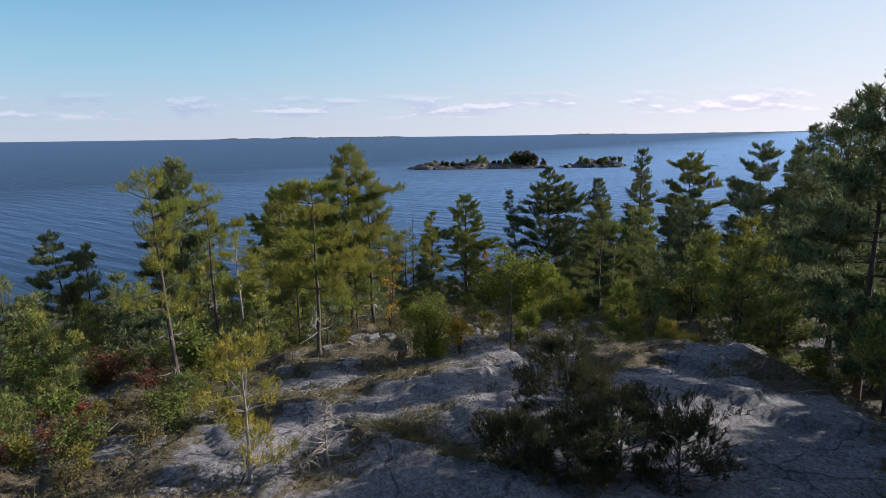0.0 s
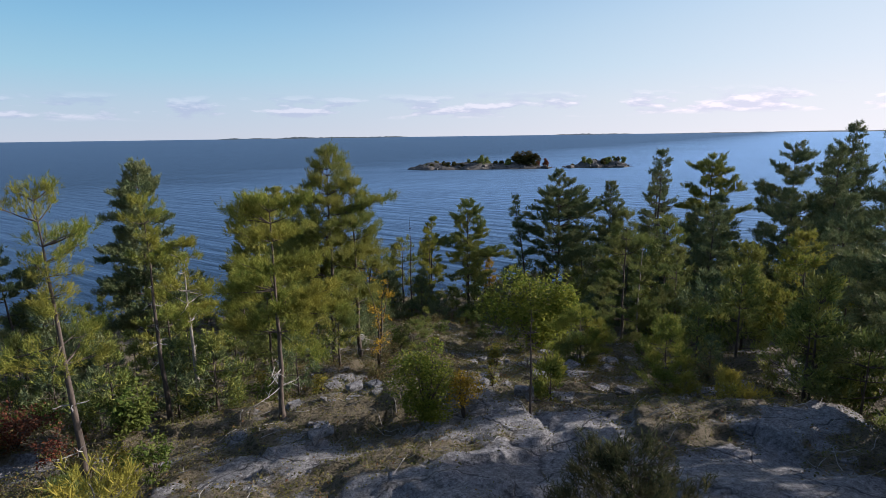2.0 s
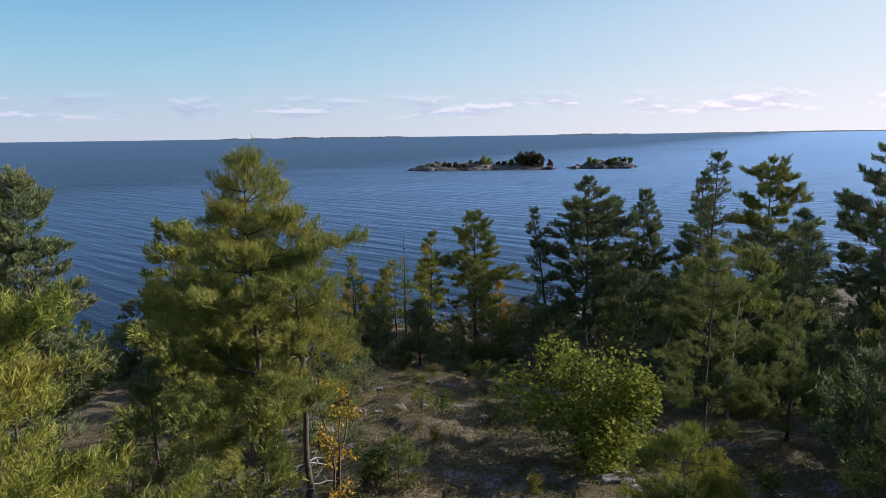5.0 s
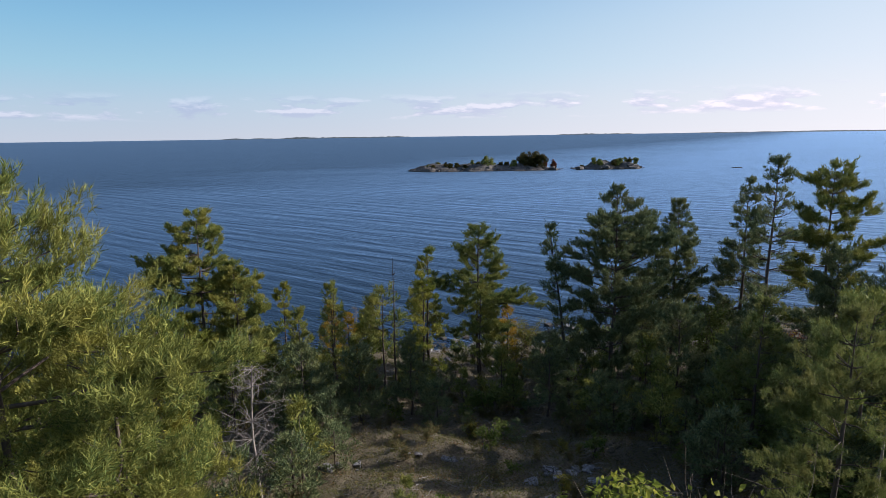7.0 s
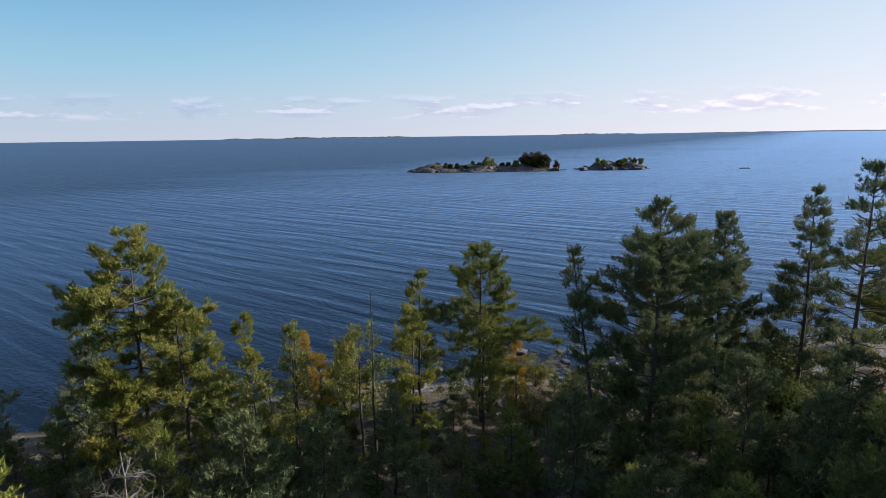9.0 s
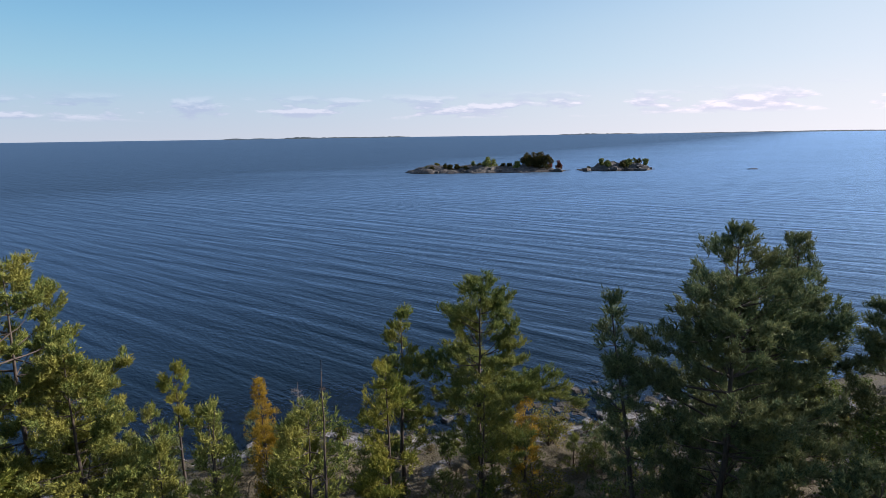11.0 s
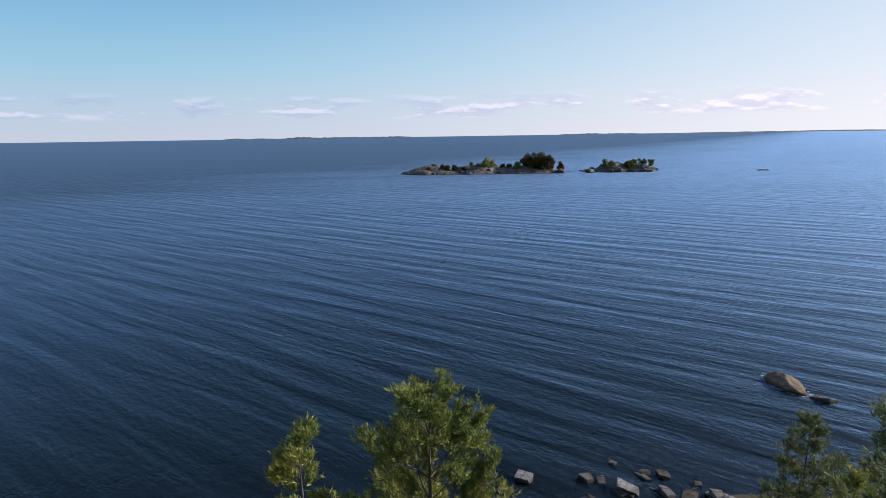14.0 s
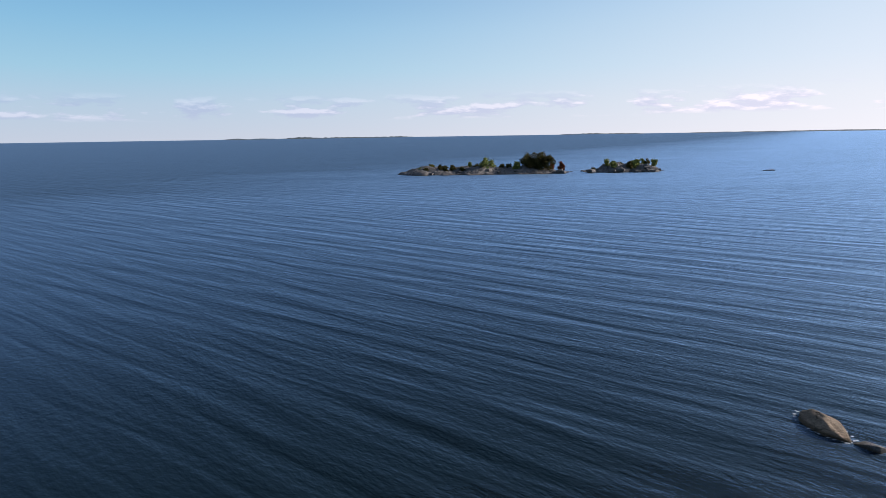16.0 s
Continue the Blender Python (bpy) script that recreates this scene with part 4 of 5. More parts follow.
PINES = [
    # x, y, top, options
    (-8.5, 17.2, 18.3, dict(label="thin sparse young pine with a bare grey stem", crown=0.4, radius=1.25, mat=NEEDLE_LIGHT, lean=(-0.35, 0), **SPARSE, **NEAR)),
    (-9.3, 23.2, 17.4, dict(label="slender half-bare pine with pale stem and tufted tip", crown=0.72, radius=0.9, mat=NEEDLE_LIGHT, **SPARSE, **NEAR)),
    (-8.5, 23.9, 16.2, dict(label="small slender pine with a bare lower stem", crown=0.5, radius=1.2, shape="round", mat=NEEDLE_LIGHT, bark=BARK_PALE, dense=2.2, **NEAR)),
    (-17.5, 39.1, 17.7, dict(label="dense dark green pine behind the ridge", crown=0.1, radius=3.0, shape="full", mat=NEEDLE_DARK, dense=1.8, limbs=6, tuft=0.2)),
    (-4.4, 19.9, 17.9, dict(label="bright green young pine with a clear trunk on the rock", crown=0.34, radius=1.9, shape="full", mat=NEEDLE_LIGHT, dense=3.2, limbs=6, long=((0.5, -20, 1.9), (0.45, 150, 1.7)), **NEAR)),
    (-4.5, 28.2, 18.75, dict(label="tall green white pine with dead lower limbs", crown=0.26, radius=2.9, shape="cone", mat=NEEDLE, dense=2.6, limbs=6, gap=0.42, long=((0.78, 5, 2.3), (0.45, -60, 2.0)), **NEAREST)),
    (-3.7, 28.9, 17.2, dict(label="second green pine stem beside a taller one", crown=0.28, radius=2.0, shape="full", mat=NEEDLE, dense=2.4, limbs=5, **NEAREST)),
    (-24.4, 36.4, 13.7, dict(label="leaning dark pine on the slope by the lake", crown=0.08, dense=2.0, radius=3.3, mat=NEEDLE_DARK, gap=0.75, inner=0.34, rise=0.0, lean=(-1.0, 0))),
    (-23.5, 38.3, 12.6, dict(label="bronze-tinted pine behind a dark one", crown=0.2, radius=1.6, mat=CEDAR)),
    (-21.5, 28.0, 12.8, dict(label="dark pine low on the slope", crown=0.1, radius=2.4, mat=NEEDLE_DARK)),
    (-10.0, 36.2, 16.2, dict(label="full green pine in the thicket", crown=0.12, radius=2.4, shape="full", mat=NEEDLE, dense=1.8)),
    (-12.6, 31.0, 13.2, dict(label="green pine in the thicket", crown=0.1, radius=1.9, mat=NEEDLE)),
    (-7.3, 28.5, 14.0, dict(label="yellow-green bushy pine in the thicket", crown=0.1, radius=1.6, mat=CEDAR, dense=2.0, **NEAR)),
    (-15.5, 27.5, 13.0, dict(label="dark pine in the thicket below the ridge", crown=0.1, radius=1.9, mat=NEEDLE_DARK)),
    (-16.1, 60.8, 14.5, dict(label="wind-shaped flat-topped white pine near the shore", crown=0.24, radius=3.3, shape="flat", mat=NEEDLE, gap=0.66, dense=2.1, limbs=5, inner=0.34, rise=-0.08, long=((0.70, 180, 3.9), (0.6, 20, 3.6), (0.62, 165, 3.4)))),
    (-13.7, 60.0, 11.4, dict(label="green pine beside the flat-topped one", crown=0.08, radius=3.4, mat=NEEDLE, gap=0.55, dense=1.7, inner=0.28, rise=0.05)),
    (-16.3, 58.0, 8.3, dict(label="small bright green pine near the shore", crown=0.15, radius=1.9, shape="full", mat=NEEDLE_LIGHT, dense=1.6)),
    (-20.6, 62.6, 8.6, dict(label="dark young pine near the shore", crown=0.1, radius=1.9, mat=NEEDLE_DARK)),
    (-23.4, 58.0, 7.4, dict(label="dark round young pine near the shore", crown=0.05, radius=2.0, shape="round", mat=NEEDLE_DARK)),
    (-12.0, 65.0, 8.4, dict(label="thin crooked young pine near the shore", crown=0.5, radius=0.9, mat=NEEDLE_LIGHT, **SPARSE)),
    (-6.7, 56.1, 10.7, dict(label="narrow green pine near the shore", crown=0.2, radius=1.3, mat=NEEDLE)),
    (-8.9, 57.0, 9.0, dict(label="short green pine near the shore", crown=0.1, radius=1.3, mat=NEEDLE)),
    (-3.8, 57.2, 10.3, dict(label="short pine with a tufted crown near the shore", crown=0.45, radius=1.6, shape="flat", mat=NEEDLE)),
    (-1.35, 65.8, 10.8, dict(label="upright green pine near the shore", crown=0.15, radius=2.1, shape="full", mat=NEEDLE, dense=1.7, gap=0.7)),
    (2.4, 64.6, 12.7, dict(label="white pine with one long low limb near the shore", crown=0.22, radius=2.9, shape="full", mat=NEEDLE_MID, gap=0.5, limbs=5, inner=0.28, rise=0.08, dense=2.0, tuft=0.15, per=8, fine=0.20, long=((0.5, -5, 4.2), (0.52, 10, 3.6), (0.62, 185, 3.2)))),
    (2.4, 62.0, 9.2, dict(label="slim young conifer below a white pine", crown=0.1, radius=1.1, mat=NEEDLE)),
    (10.0, 57.0, 16.1, dict(label="broad full-crowned white pine", crown=0.15, radius=3.3, shape="round", mat=NEEDLE_DARK, dense=1.8, gap=0.52, inner=0.28, rise=0.4, tuft=0.16, per=7, fine=0.21)),
    (6.2, 57.4, 13.8, dict(label="slanting pine leaning out from a broad one", crown=0.4, radius=1.2, mat=NEEDLE_DARK, lean=(-1.6, 0))),
    (16.9, 65.5, 14.4, dict(label="dark pointed pine near the shore", crown=0.1, radius=3.0, mat=NEEDLE_DARK, dense=1.7, gap=0.5, inner=0.26, rise=0.1)),
    (12.7, 45.4, 12.6, dict(label="yellow-green cedar-like young conifer", crown=0.06, radius=2.2, mat=CEDAR, dense=1.2)),
    (9.5, 35.6, 15.1, dict(label="yellow-green bushy conifer on the slope", crown=0.05, radius=2.1, shape="full", mat=CEDAR, dense=2.6, **NEAR)),
    (11.6, 34.0, 13.6, dict(label="yellow-green conifer beside a dead stem", crown=0.05, radius=1.8, mat=CEDAR, dense=2.4, **NEAR)),
    (15.1, 33.9, 13.6, dict(label="green bushy conifer in the thicket", crown=0.05, radius=2.2, mat=NEEDLE, dense=1.1)),
    (16.1, 31.0, 14.7, dict(label="pale green conifer in the thicket", crown=0.05, radius=2.5, mat=NEEDLE_LIGHT, dense=1.0)),
    (20.85, 63.6, 15.8, dict(label="tall dark pine by the lake", crown=0.12, radius=2.7, mat=NEEDLE_DARK, gap=0.58, dense=1.5, inner=0.28, rise=0.05)),
    (18.3, 55.5, 17.8, dict(label="half-dead pine with a bare twiggy top", crown=0.2, radius=2.3, mat=NEEDLE_DARK, bare=0.75, dense=1.1, gap=0.5)),
    (25.15, 61.3, 17.0, dict(label="tall layered white pine by the lake", crown=0.2, radius=3.8, shape="full", mat=NEEDLE, gap=0.62, rise=0.05, dense=1.6, inner=0.3, long=((0.8, 10, 3.4), (0.7, -160, 3.0)))),
    (27.5, 52.2, 18.0, dict(label="tall layered dark white pine", crown=0.2, radius=3.4, shape="full", mat=NEEDLE_DARK, gap=0.62, rise=0.05, dense=1.5, inner=0.3)),
    (27.6, 47.0, 17.9, dict(label="dark pine in the tall shaded stand", crown=0.15, radius=2.8, mat=NEEDLE_DARK, dense=1.1)),
    (30.6, 50.0, 19.6, dict(label="tall dark pine above the stand", crown=0.15, radius=3.2, mat=NEEDLE_DARK, dense=1.2, per=6)),
    (18.8, 28.6, 20.2, dict(label="big dark white pine in the shaded thicket", crown=0.1, radius=3.0, mat=NEEDLE_DARK, dense=1.2)),
    (15.6, 23.2, 20.3, dict(label="big dark white pine on the edge of the rock", crown=0.12, radius=2.3, mat=NEEDLE_DARK, dense=0.9)),
    (13.6, 18.6, 21.0, dict(label="big dark white pine placed at or past the right edge of view to shade the bare rock", crown=0.1, radius=2.6, mat=NEEDLE_DARK, per=5, dense=1.5, tuft=0.22, fine=0.27)),
    (21.0, 35.0, 12.6, dict(label="dark pine in the shaded thicket", crown=0.1, radius=2.8, mat=NEEDLE_DARK)),
    (24.5, 41.0, 15.4, dict(label="dark pine in the shaded thicket", crown=0.1, radius=3.0, mat=NEEDLE_DARK)),
    (22.0, 38.0, 13.6, dict(label="dark pine in the shaded thicket", crown=0.08, radius=2.9, mat=NEEDLE_DARK, dense=0.8)),
    (26.0, 37.0, 15.0, dict(label="dark pine in the shaded thicket", crown=0.08, radius=3.0, mat=NEEDLE_DARK, dense=0.8)),
    (23.5, 45.5, 15.2, dict(label="dark pine in the shaded thicket", crown=0.08, radius=2.9, mat=NEEDLE_DARK, dense=0.8)),
    (29.0, 43.0, 17.0, dict(label="tall dark pine in the shaded thicket", crown=0.08, radius=3.0, mat=NEEDLE_DARK, dense=0.8)),
    (31.0, 38.5, 17.5, dict(label="tall dark pine in the shaded thicket", crown=0.08, radius=3.0, mat=NEEDLE_DARK, dense=0.8)),
    (17.5, 43.5, 14.6, dict(label="low dark pine in the shaded hollow", crown=0.08, radius=2.2, mat=NEEDLE_DARK)),
    (20.5, 49.0, 14.6, dict(label="low dark pine in the shaded hollow", crown=0.08, radius=2.4, mat=NEEDLE_DARK)),
    (14.5, 51.0, 9.6, dict(label="low dark pine in the shaded hollow", crown=0.08, radius=2.2, mat=NEEDLE_DARK)),
    (13.0, 60.5, 9.8, dict(label="dark pine under the broad crown", crown=0.08, radius=2.0, mat=NEEDLE_DARK)),
    (-7.2, 50.5, 9.0, dict(label="broad dark young pine in the hollow", crown=0.05, radius=2.4, mat=NEEDLE_DARK)),
    (-10.4, 42.1, 12.0, dict(label="pale yellow-green pine on the slope", crown=0.1, radius=2.1, shape="full", mat=NEEDLE_LIGHT, dense=1.6)),
    (-14.9, 47.5, 10.6, dict(label="bright green pine on the slope", crown=0.1, radius=2.0, mat=NEEDLE_LIGHT)),
    # unseen pines right of the view, down to (14.0, 11.4), added to shade the rock
    (15.0, 13.5, 20.5, dict(label="big dark white pine placed at or past the right edge of view to shade the bare rock", crown=0.08, radius=2.6, mat=NEEDLE_DARK, per=5, dense=1.5, tuft=0.22, fine=0.27)),
    (14.5, 8.5, 20.0, dict(label="big dark white pine placed at or past the right edge of view to shade the bare rock", crown=0.08, radius=2.6, mat=NEEDLE_DARK, per=5, dense=1.5, tuft=0.22, fine=0.27)),
    (19.0, 18.0, 20.5, dict(label="big dark white pine placed at or past the right edge of view to shade the bare rock", crown=0.08, radius=2.8, mat=NEEDLE_DARK, per=5, dense=1.5, tuft=0.22, fine=0.27)),
    (11.8, 9.6, 19.6, dict(label="unseen dark white pine added to shade the bare rock", crown=0.06, radius=2.3, mat=NEEDLE_DARK, per=5, dense=1.5, tuft=0.22, fine=0.27)),
    (12.6, 5.0, 20.0, dict(label="unseen dark white pine added to shade the bare rock", crown=0.06, radius=2.5, mat=NEEDLE_DARK, per=5, dense=1.5, tuft=0.22, fine=0.27)),
    (12.0, 0.5, 20.0, dict(label="unseen dark white pine added behind the bare rock for shade", crown=0.06, radius=2.5, mat=NEEDLE_DARK, per=5, dense=1.5, tuft=0.22, fine=0.27)),
    (22.0, 11.0, 21.0, dict(label="unseen dark white pine added deep in the stand for shade", crown=0.06, radius=2.8, mat=NEEDLE_DARK, per=5, dense=1.5, tuft=0.22, fine=0.27)),
    (14.0, 11.4, 19.6, dict(label="unseen dark white pine added to shade the bare rock", crown=0.06, radius=2.4, mat=NEEDLE_DARK, per=5, dense=1.5, tuft=0.22, fine=0.27)),
    # extra pine added to keep the low sun off the glade
    (13.5, 40.5, 14.0, dict(label="dense green pine added at the glade edge for shade", crown=0.06, radius=2.4, shape="full", mat=NEEDLE_MID, dense=1.0)),
    # one more unseen pine, added only for its shadow on the rock
    (18.0, 4.0, 20.5, dict(label="big dark white pine placed at or past the right edge of view to shade the bare rock", crown=0.08, radius=2.8, mat=NEEDLE_DARK, per=5, dense=1.5, tuft=0.22, fine=0.27)),
    (15.5, 47.0, 11.4, dict(label="dense dark pine in the shaded hollow", crown=0.04, radius=2.3, shape="full", mat=NEEDLE_DARK, dense=1.2)),
    (18.8, 46.5, 12.8, dict(label="dense dark pine in the shaded hollow", crown=0.04, radius=2.4, shape="full", mat=NEEDLE_DARK, dense=1.2)),
    (20.5, 53.0, 13.0, dict(label="dense dark pine in the shaded hollow", crown=0.04, radius=2.4, shape="full", mat=NEEDLE_DARK, dense=1.2)),
    (16.6, 53.0, 10.4, dict(label="dense dark pine in the shaded hollow", crown=0.04, radius=2.2, shape="full", mat=NEEDLE_DARK, dense=1.2)),
    # two tall pines added on the sun side to throw shade into the hollow
    (33.5, 57.0, 17.6, dict(label="tall dark pine added beside the stand to shade the hollow", crown=0.08, radius=3.2, mat=NEEDLE_DARK, dense=1.1)),
    (36.0, 50.0, 19.0, dict(label="tall dark pine added beside the stand to shade the hollow", crown=0.08, radius=3.2, mat=NEEDLE_DARK, dense=1.1)),
    (5.6, 53.6, 8.4, dict(label="low dark pine before the shore pines", crown=0.04, radius=1.9, shape="full", mat=NEEDLE_DARK, dense=1.2)),
    (12.6, 53.4, 10.0, dict(label="low dark pine before the shore pines", crown=0.04, radius=2.1, shape="full", mat=NEEDLE_DARK, dense=1.2)),
    (-4.6, 52.2, 8.2, dict(label="low dark pine in the thicket", crown=0.04, radius=1.9, shape="full", mat=NEEDLE_DARK, dense=1.2)),
    (-2.0, 54.6, 7.8, dict(label="low dark pine in the thicket", crown=0.04, radius=1.8, shape="full", mat=NEEDLE_DARK, dense=1.2)),
    # added out of view to block sun from the lower right rock
    (17.6, 10.4, 20.4, dict(label="big dark white pine placed at or past the right edge of view to shade the bare rock", crown=0.06, radius=2.8, mat=NEEDLE_DARK, per=5, dense=1.3, tuft=0.22, fine=0.27)),
    (14.1, 68.0, 9.9, dict(label="dark narrow pine above the shore rocks", crown=0.08, radius=1.5, shape="full", mat=NEEDLE_DARK, dense=1.4, tuft=0.15, per=7, fine=0.24)),
    (-1.5, 60.0, 10.4, dict(label="light green pine before the shore pines", crown=0.12, radius=1.6, shape="full", mat=NEEDLE_LIGHT, dense=1.4, tuft=0.15, per=7, fine=0.24)),
    (-5.5, 62.0, 7.4, dict(label="short light green pine near the shore", crown=0.08, radius=1.6, shape="full", mat=NEEDLE_LIGHT, dense=1.3)),
    (3.2, 67.5, 7.4, dict(label="short green pine over the shore rocks", crown=0.08, radius=1.5, mat=NEEDLE, dense=1.2)),
    (-9.4, 69.0, 6.1, dict(label="golden young larch by the water", crown=0.06, radius=1.0, mat=LEAF_GOLD, dense=1.4, gap=0.35, name="young_larch", category="larch", tuft=0.13)),
    (4.7, 66.6, 6.9, dict(label="golden young larch over the shore rocks", crown=0.06, radius=0.9, mat=LEAF_GOLD, dense=1.5, gap=0.35, name="young_larch", category="larch", tuft=0.13)),
    (-6.6, 61.0, 7.6, dict(label="golden young larch behind dead stems", crown=0.06, radius=1.1, mat=LEAF_GOLD, dense=1.2, gap=0.35, name="young_larch", category="larch", tuft=0.13)),
    (-3.9, 10.8, 15.5, dict(label="small bright yellow-green pine sapling on the rock", crown=0.04, radius=1.2, shape="open", mat=NEEDLE_GOLD, dense=1.3, gap=0.34, inner=0.5, bark=BARK_PALE, tuft=0.13, per=10, fine=0.10)),
    (6.9, 22.6, 13.5, dict(label="bright green pine sapling on the rock", crown=0.05, radius=1.25, mat=NEEDLE_LIGHT, dense=2.4, gap=0.28, tuft=0.14, per=9, fine=0.10)),
    (5.3, 27.3, 12.6, dict(label="round bright green pine sapling", crown=0.03, radius=1.15, shape="round", mat=NEEDLE_LIGHT, dense=2.4, gap=0.28, tuft=0.14, per=9, fine=0.10)),
    (8.0, 20.6, 12.5, dict(label="small yellow-green pine sapling with golden needles", crown=0.03, radius=0.85, shape="round", mat=NEEDLE_GOLD, dense=2.2, gap=0.26, tuft=0.13, per=9, fine=0.11)),
    (3.0, 20.8, 13.0, dict(label="small dull green pine sapling on the rock", crown=0.03, radius=0.6, mat=NEEDLE_LIGHT, gap=0.25)),
    # dark juniper colour stands in for the shade on this conifer
    (2.7, 12.6, 14.9, dict(label="bushy conifer darkened for shade in a rock cleft", crown=0.02, radius=1.3, shape="round", mat=JUNIPER, dense=2.6, gap=0.24, tuft=0.13, per=9, fine=0.10)),
]
FAR = dict(tuft=0.21, per=6, fine=0.19)
for i, (x, y, top, o) in enumerate(PINES):
    if "tuft" not in o and (x > 19 or (x > 11 and y < 30)):
        o = {**FAR, **o}
    pine(x, y, top, seed=100 + i, **o)

dead_tree(-6.8, 42.4, 12.5, "bleached dead tree with a thicket of bare twigs", 401, spread=2.8, twigs=80, mat=BARK_PALE)
dead_tree(-7.3, 69.0, 6.1, "bare grey twiggy shrub by the water", 407, spread=1.5, twigs=44, mat=BARK_PALE)
dead_tree(-3.0, 56.0, 12.4, "thin bare dead stem near the shore", 402, spread=0.7, twigs=22, mat=BARK)
dead_tree(-6.4, 56.0, 10.9, "thin bare dead stem near the shore", 403, spread=0.5, twigs=18, mat=BARK)
dead_tree(10.3, 35.3, 14.0, "broken grey dead stem among green conifers", 404, spread=0.25, twigs=8, mat=BARK_PALE)
dead_tree(2.2, 19.2, 15.1, "leafless little sapling on the rock", 405, spread=0.6, twigs=22, mat=BARK)
dead_tree(-2.4, 11.2, 14.3, "grey dead brush lying on the rock", 406, spread=1.1, twigs=40, mat=BARK_PALE)

# ---- bushes that stand out ----
bush(-0.5, 19.6, 2.4, 2.3, "dense green leafy bush on the rock", 301, LEAF_OAK, leaf=0.075, count=8000, stems=14, lobes=34)
bush(0.5, 19.4, 2.0, 1.1, "golden-leaved bush beside a green one on the rock", 322, LEAF_GOLD, leaf=0.07, count=1500, stems=6, lobes=12)
bush(4.3, 32.2, 4.3, 5.8, "spreading yellow-green oak bush", 302, LEAF_OAK, leaf=0.16, count=9000, stems=16, lobes=30, name="oak_bush")
bush(-2.6, 26.9, 4.6, 1.4, "slender golden-leaved young birch", 303, LEAF_GOLD, leaf=0.09, count=700, stems=4, name="young_birch", category="birch")
bush(-12.3, 20.5, 1.3, 2.0, "red-leaved sumac bush on the slope", 304, LEAF_RED, leaf=0.10, count=1100, name="sumac_bush")
bush(-9.8, 14.8, 0.8, 1.0, "orange and red leafy bush", 305, LEAF_RED, leaf=0.09, count=500)
bush(-9.1, 20.9, 1.6, 2.0, "bright green leafy bush", 306, LEAF_GREEN, leaf=0.16, count=1300)
for x, y, h, r, k in ((3.3, 10.4, 1.25, 1.3, 307), (2.2, 10.0, 1.0, 1.2, 308), (1.3, 10.6, 0.9, 0.9, 309), (4.2, 9.9, 1.0, 1.0, 310)):
    pine(x, y, ground_at(x, y) + h, "low brown-green juniper in shade on the rock", k, JUNIPER, 0.02, r, "round", 2.2, tuft=0.11, per=11, fine=0.13, gap=0.22, rise=0.6, name="juniper_bush", category="juniper", group="junipers")
bush(16.8, 58.7, 6.6, 4.2, "tall speckled green leafy tree in the thicket", 309, LEAF_GREEN, leaf=0.16, count=6000, stems=12, lobes=30, name="leafy_tree", category="tree")
bush(14.0, 34.5, 2.6, 2.2, "green leafy sapling at the thicket edge", 310, LEAF_GREEN, leaf=0.13, count=1400)
bush(12.0, 31.0, 3.2, 2.0, "open leafy sapling with thin stems", 311, LEAF_GREEN, leaf=0.12, count=1100, stems=6)
bush(23.9, 61.6, 5.0, 2.4, "red maple sapling by the lake", 312, LEAF_RED, leaf=0.15, count=1100, name="maple_sapling", category="maple")
bush(20.8, 57.5, 4.8, 2.2, "orange-leaved sapling in the thicket", 313, LEAF_GOLD, leaf=0.13, count=700)
bush(4.8, 61.8, 3.4, 3.2, "yellow-green shrub near the shore", 314, LEAF_YELLOW, leaf=0.11, count=2200)
bush(7.9, 59.0, 4.2, 3.4, "green shrub near the shore", 315, LEAF_GREEN, leaf=0.13, count=2400)
bush(6.5, 70.0, 2.6, 3.6, "yellow-green shrub over the shore rocks", 319, LEAF_YELLOW, leaf=0.11, count=2600)
bush(1.4, 21.4, 0.7, 0.6, "small yellow leafy plant on the rock", 320, LEAF_YELLOW, leaf=0.07, count=260)
bush(-1.9, 28.9, 1.4, 1.3, "green leafy bush at the foot of a pine", 321, LEAF_GREEN, leaf=0.10, count=900)

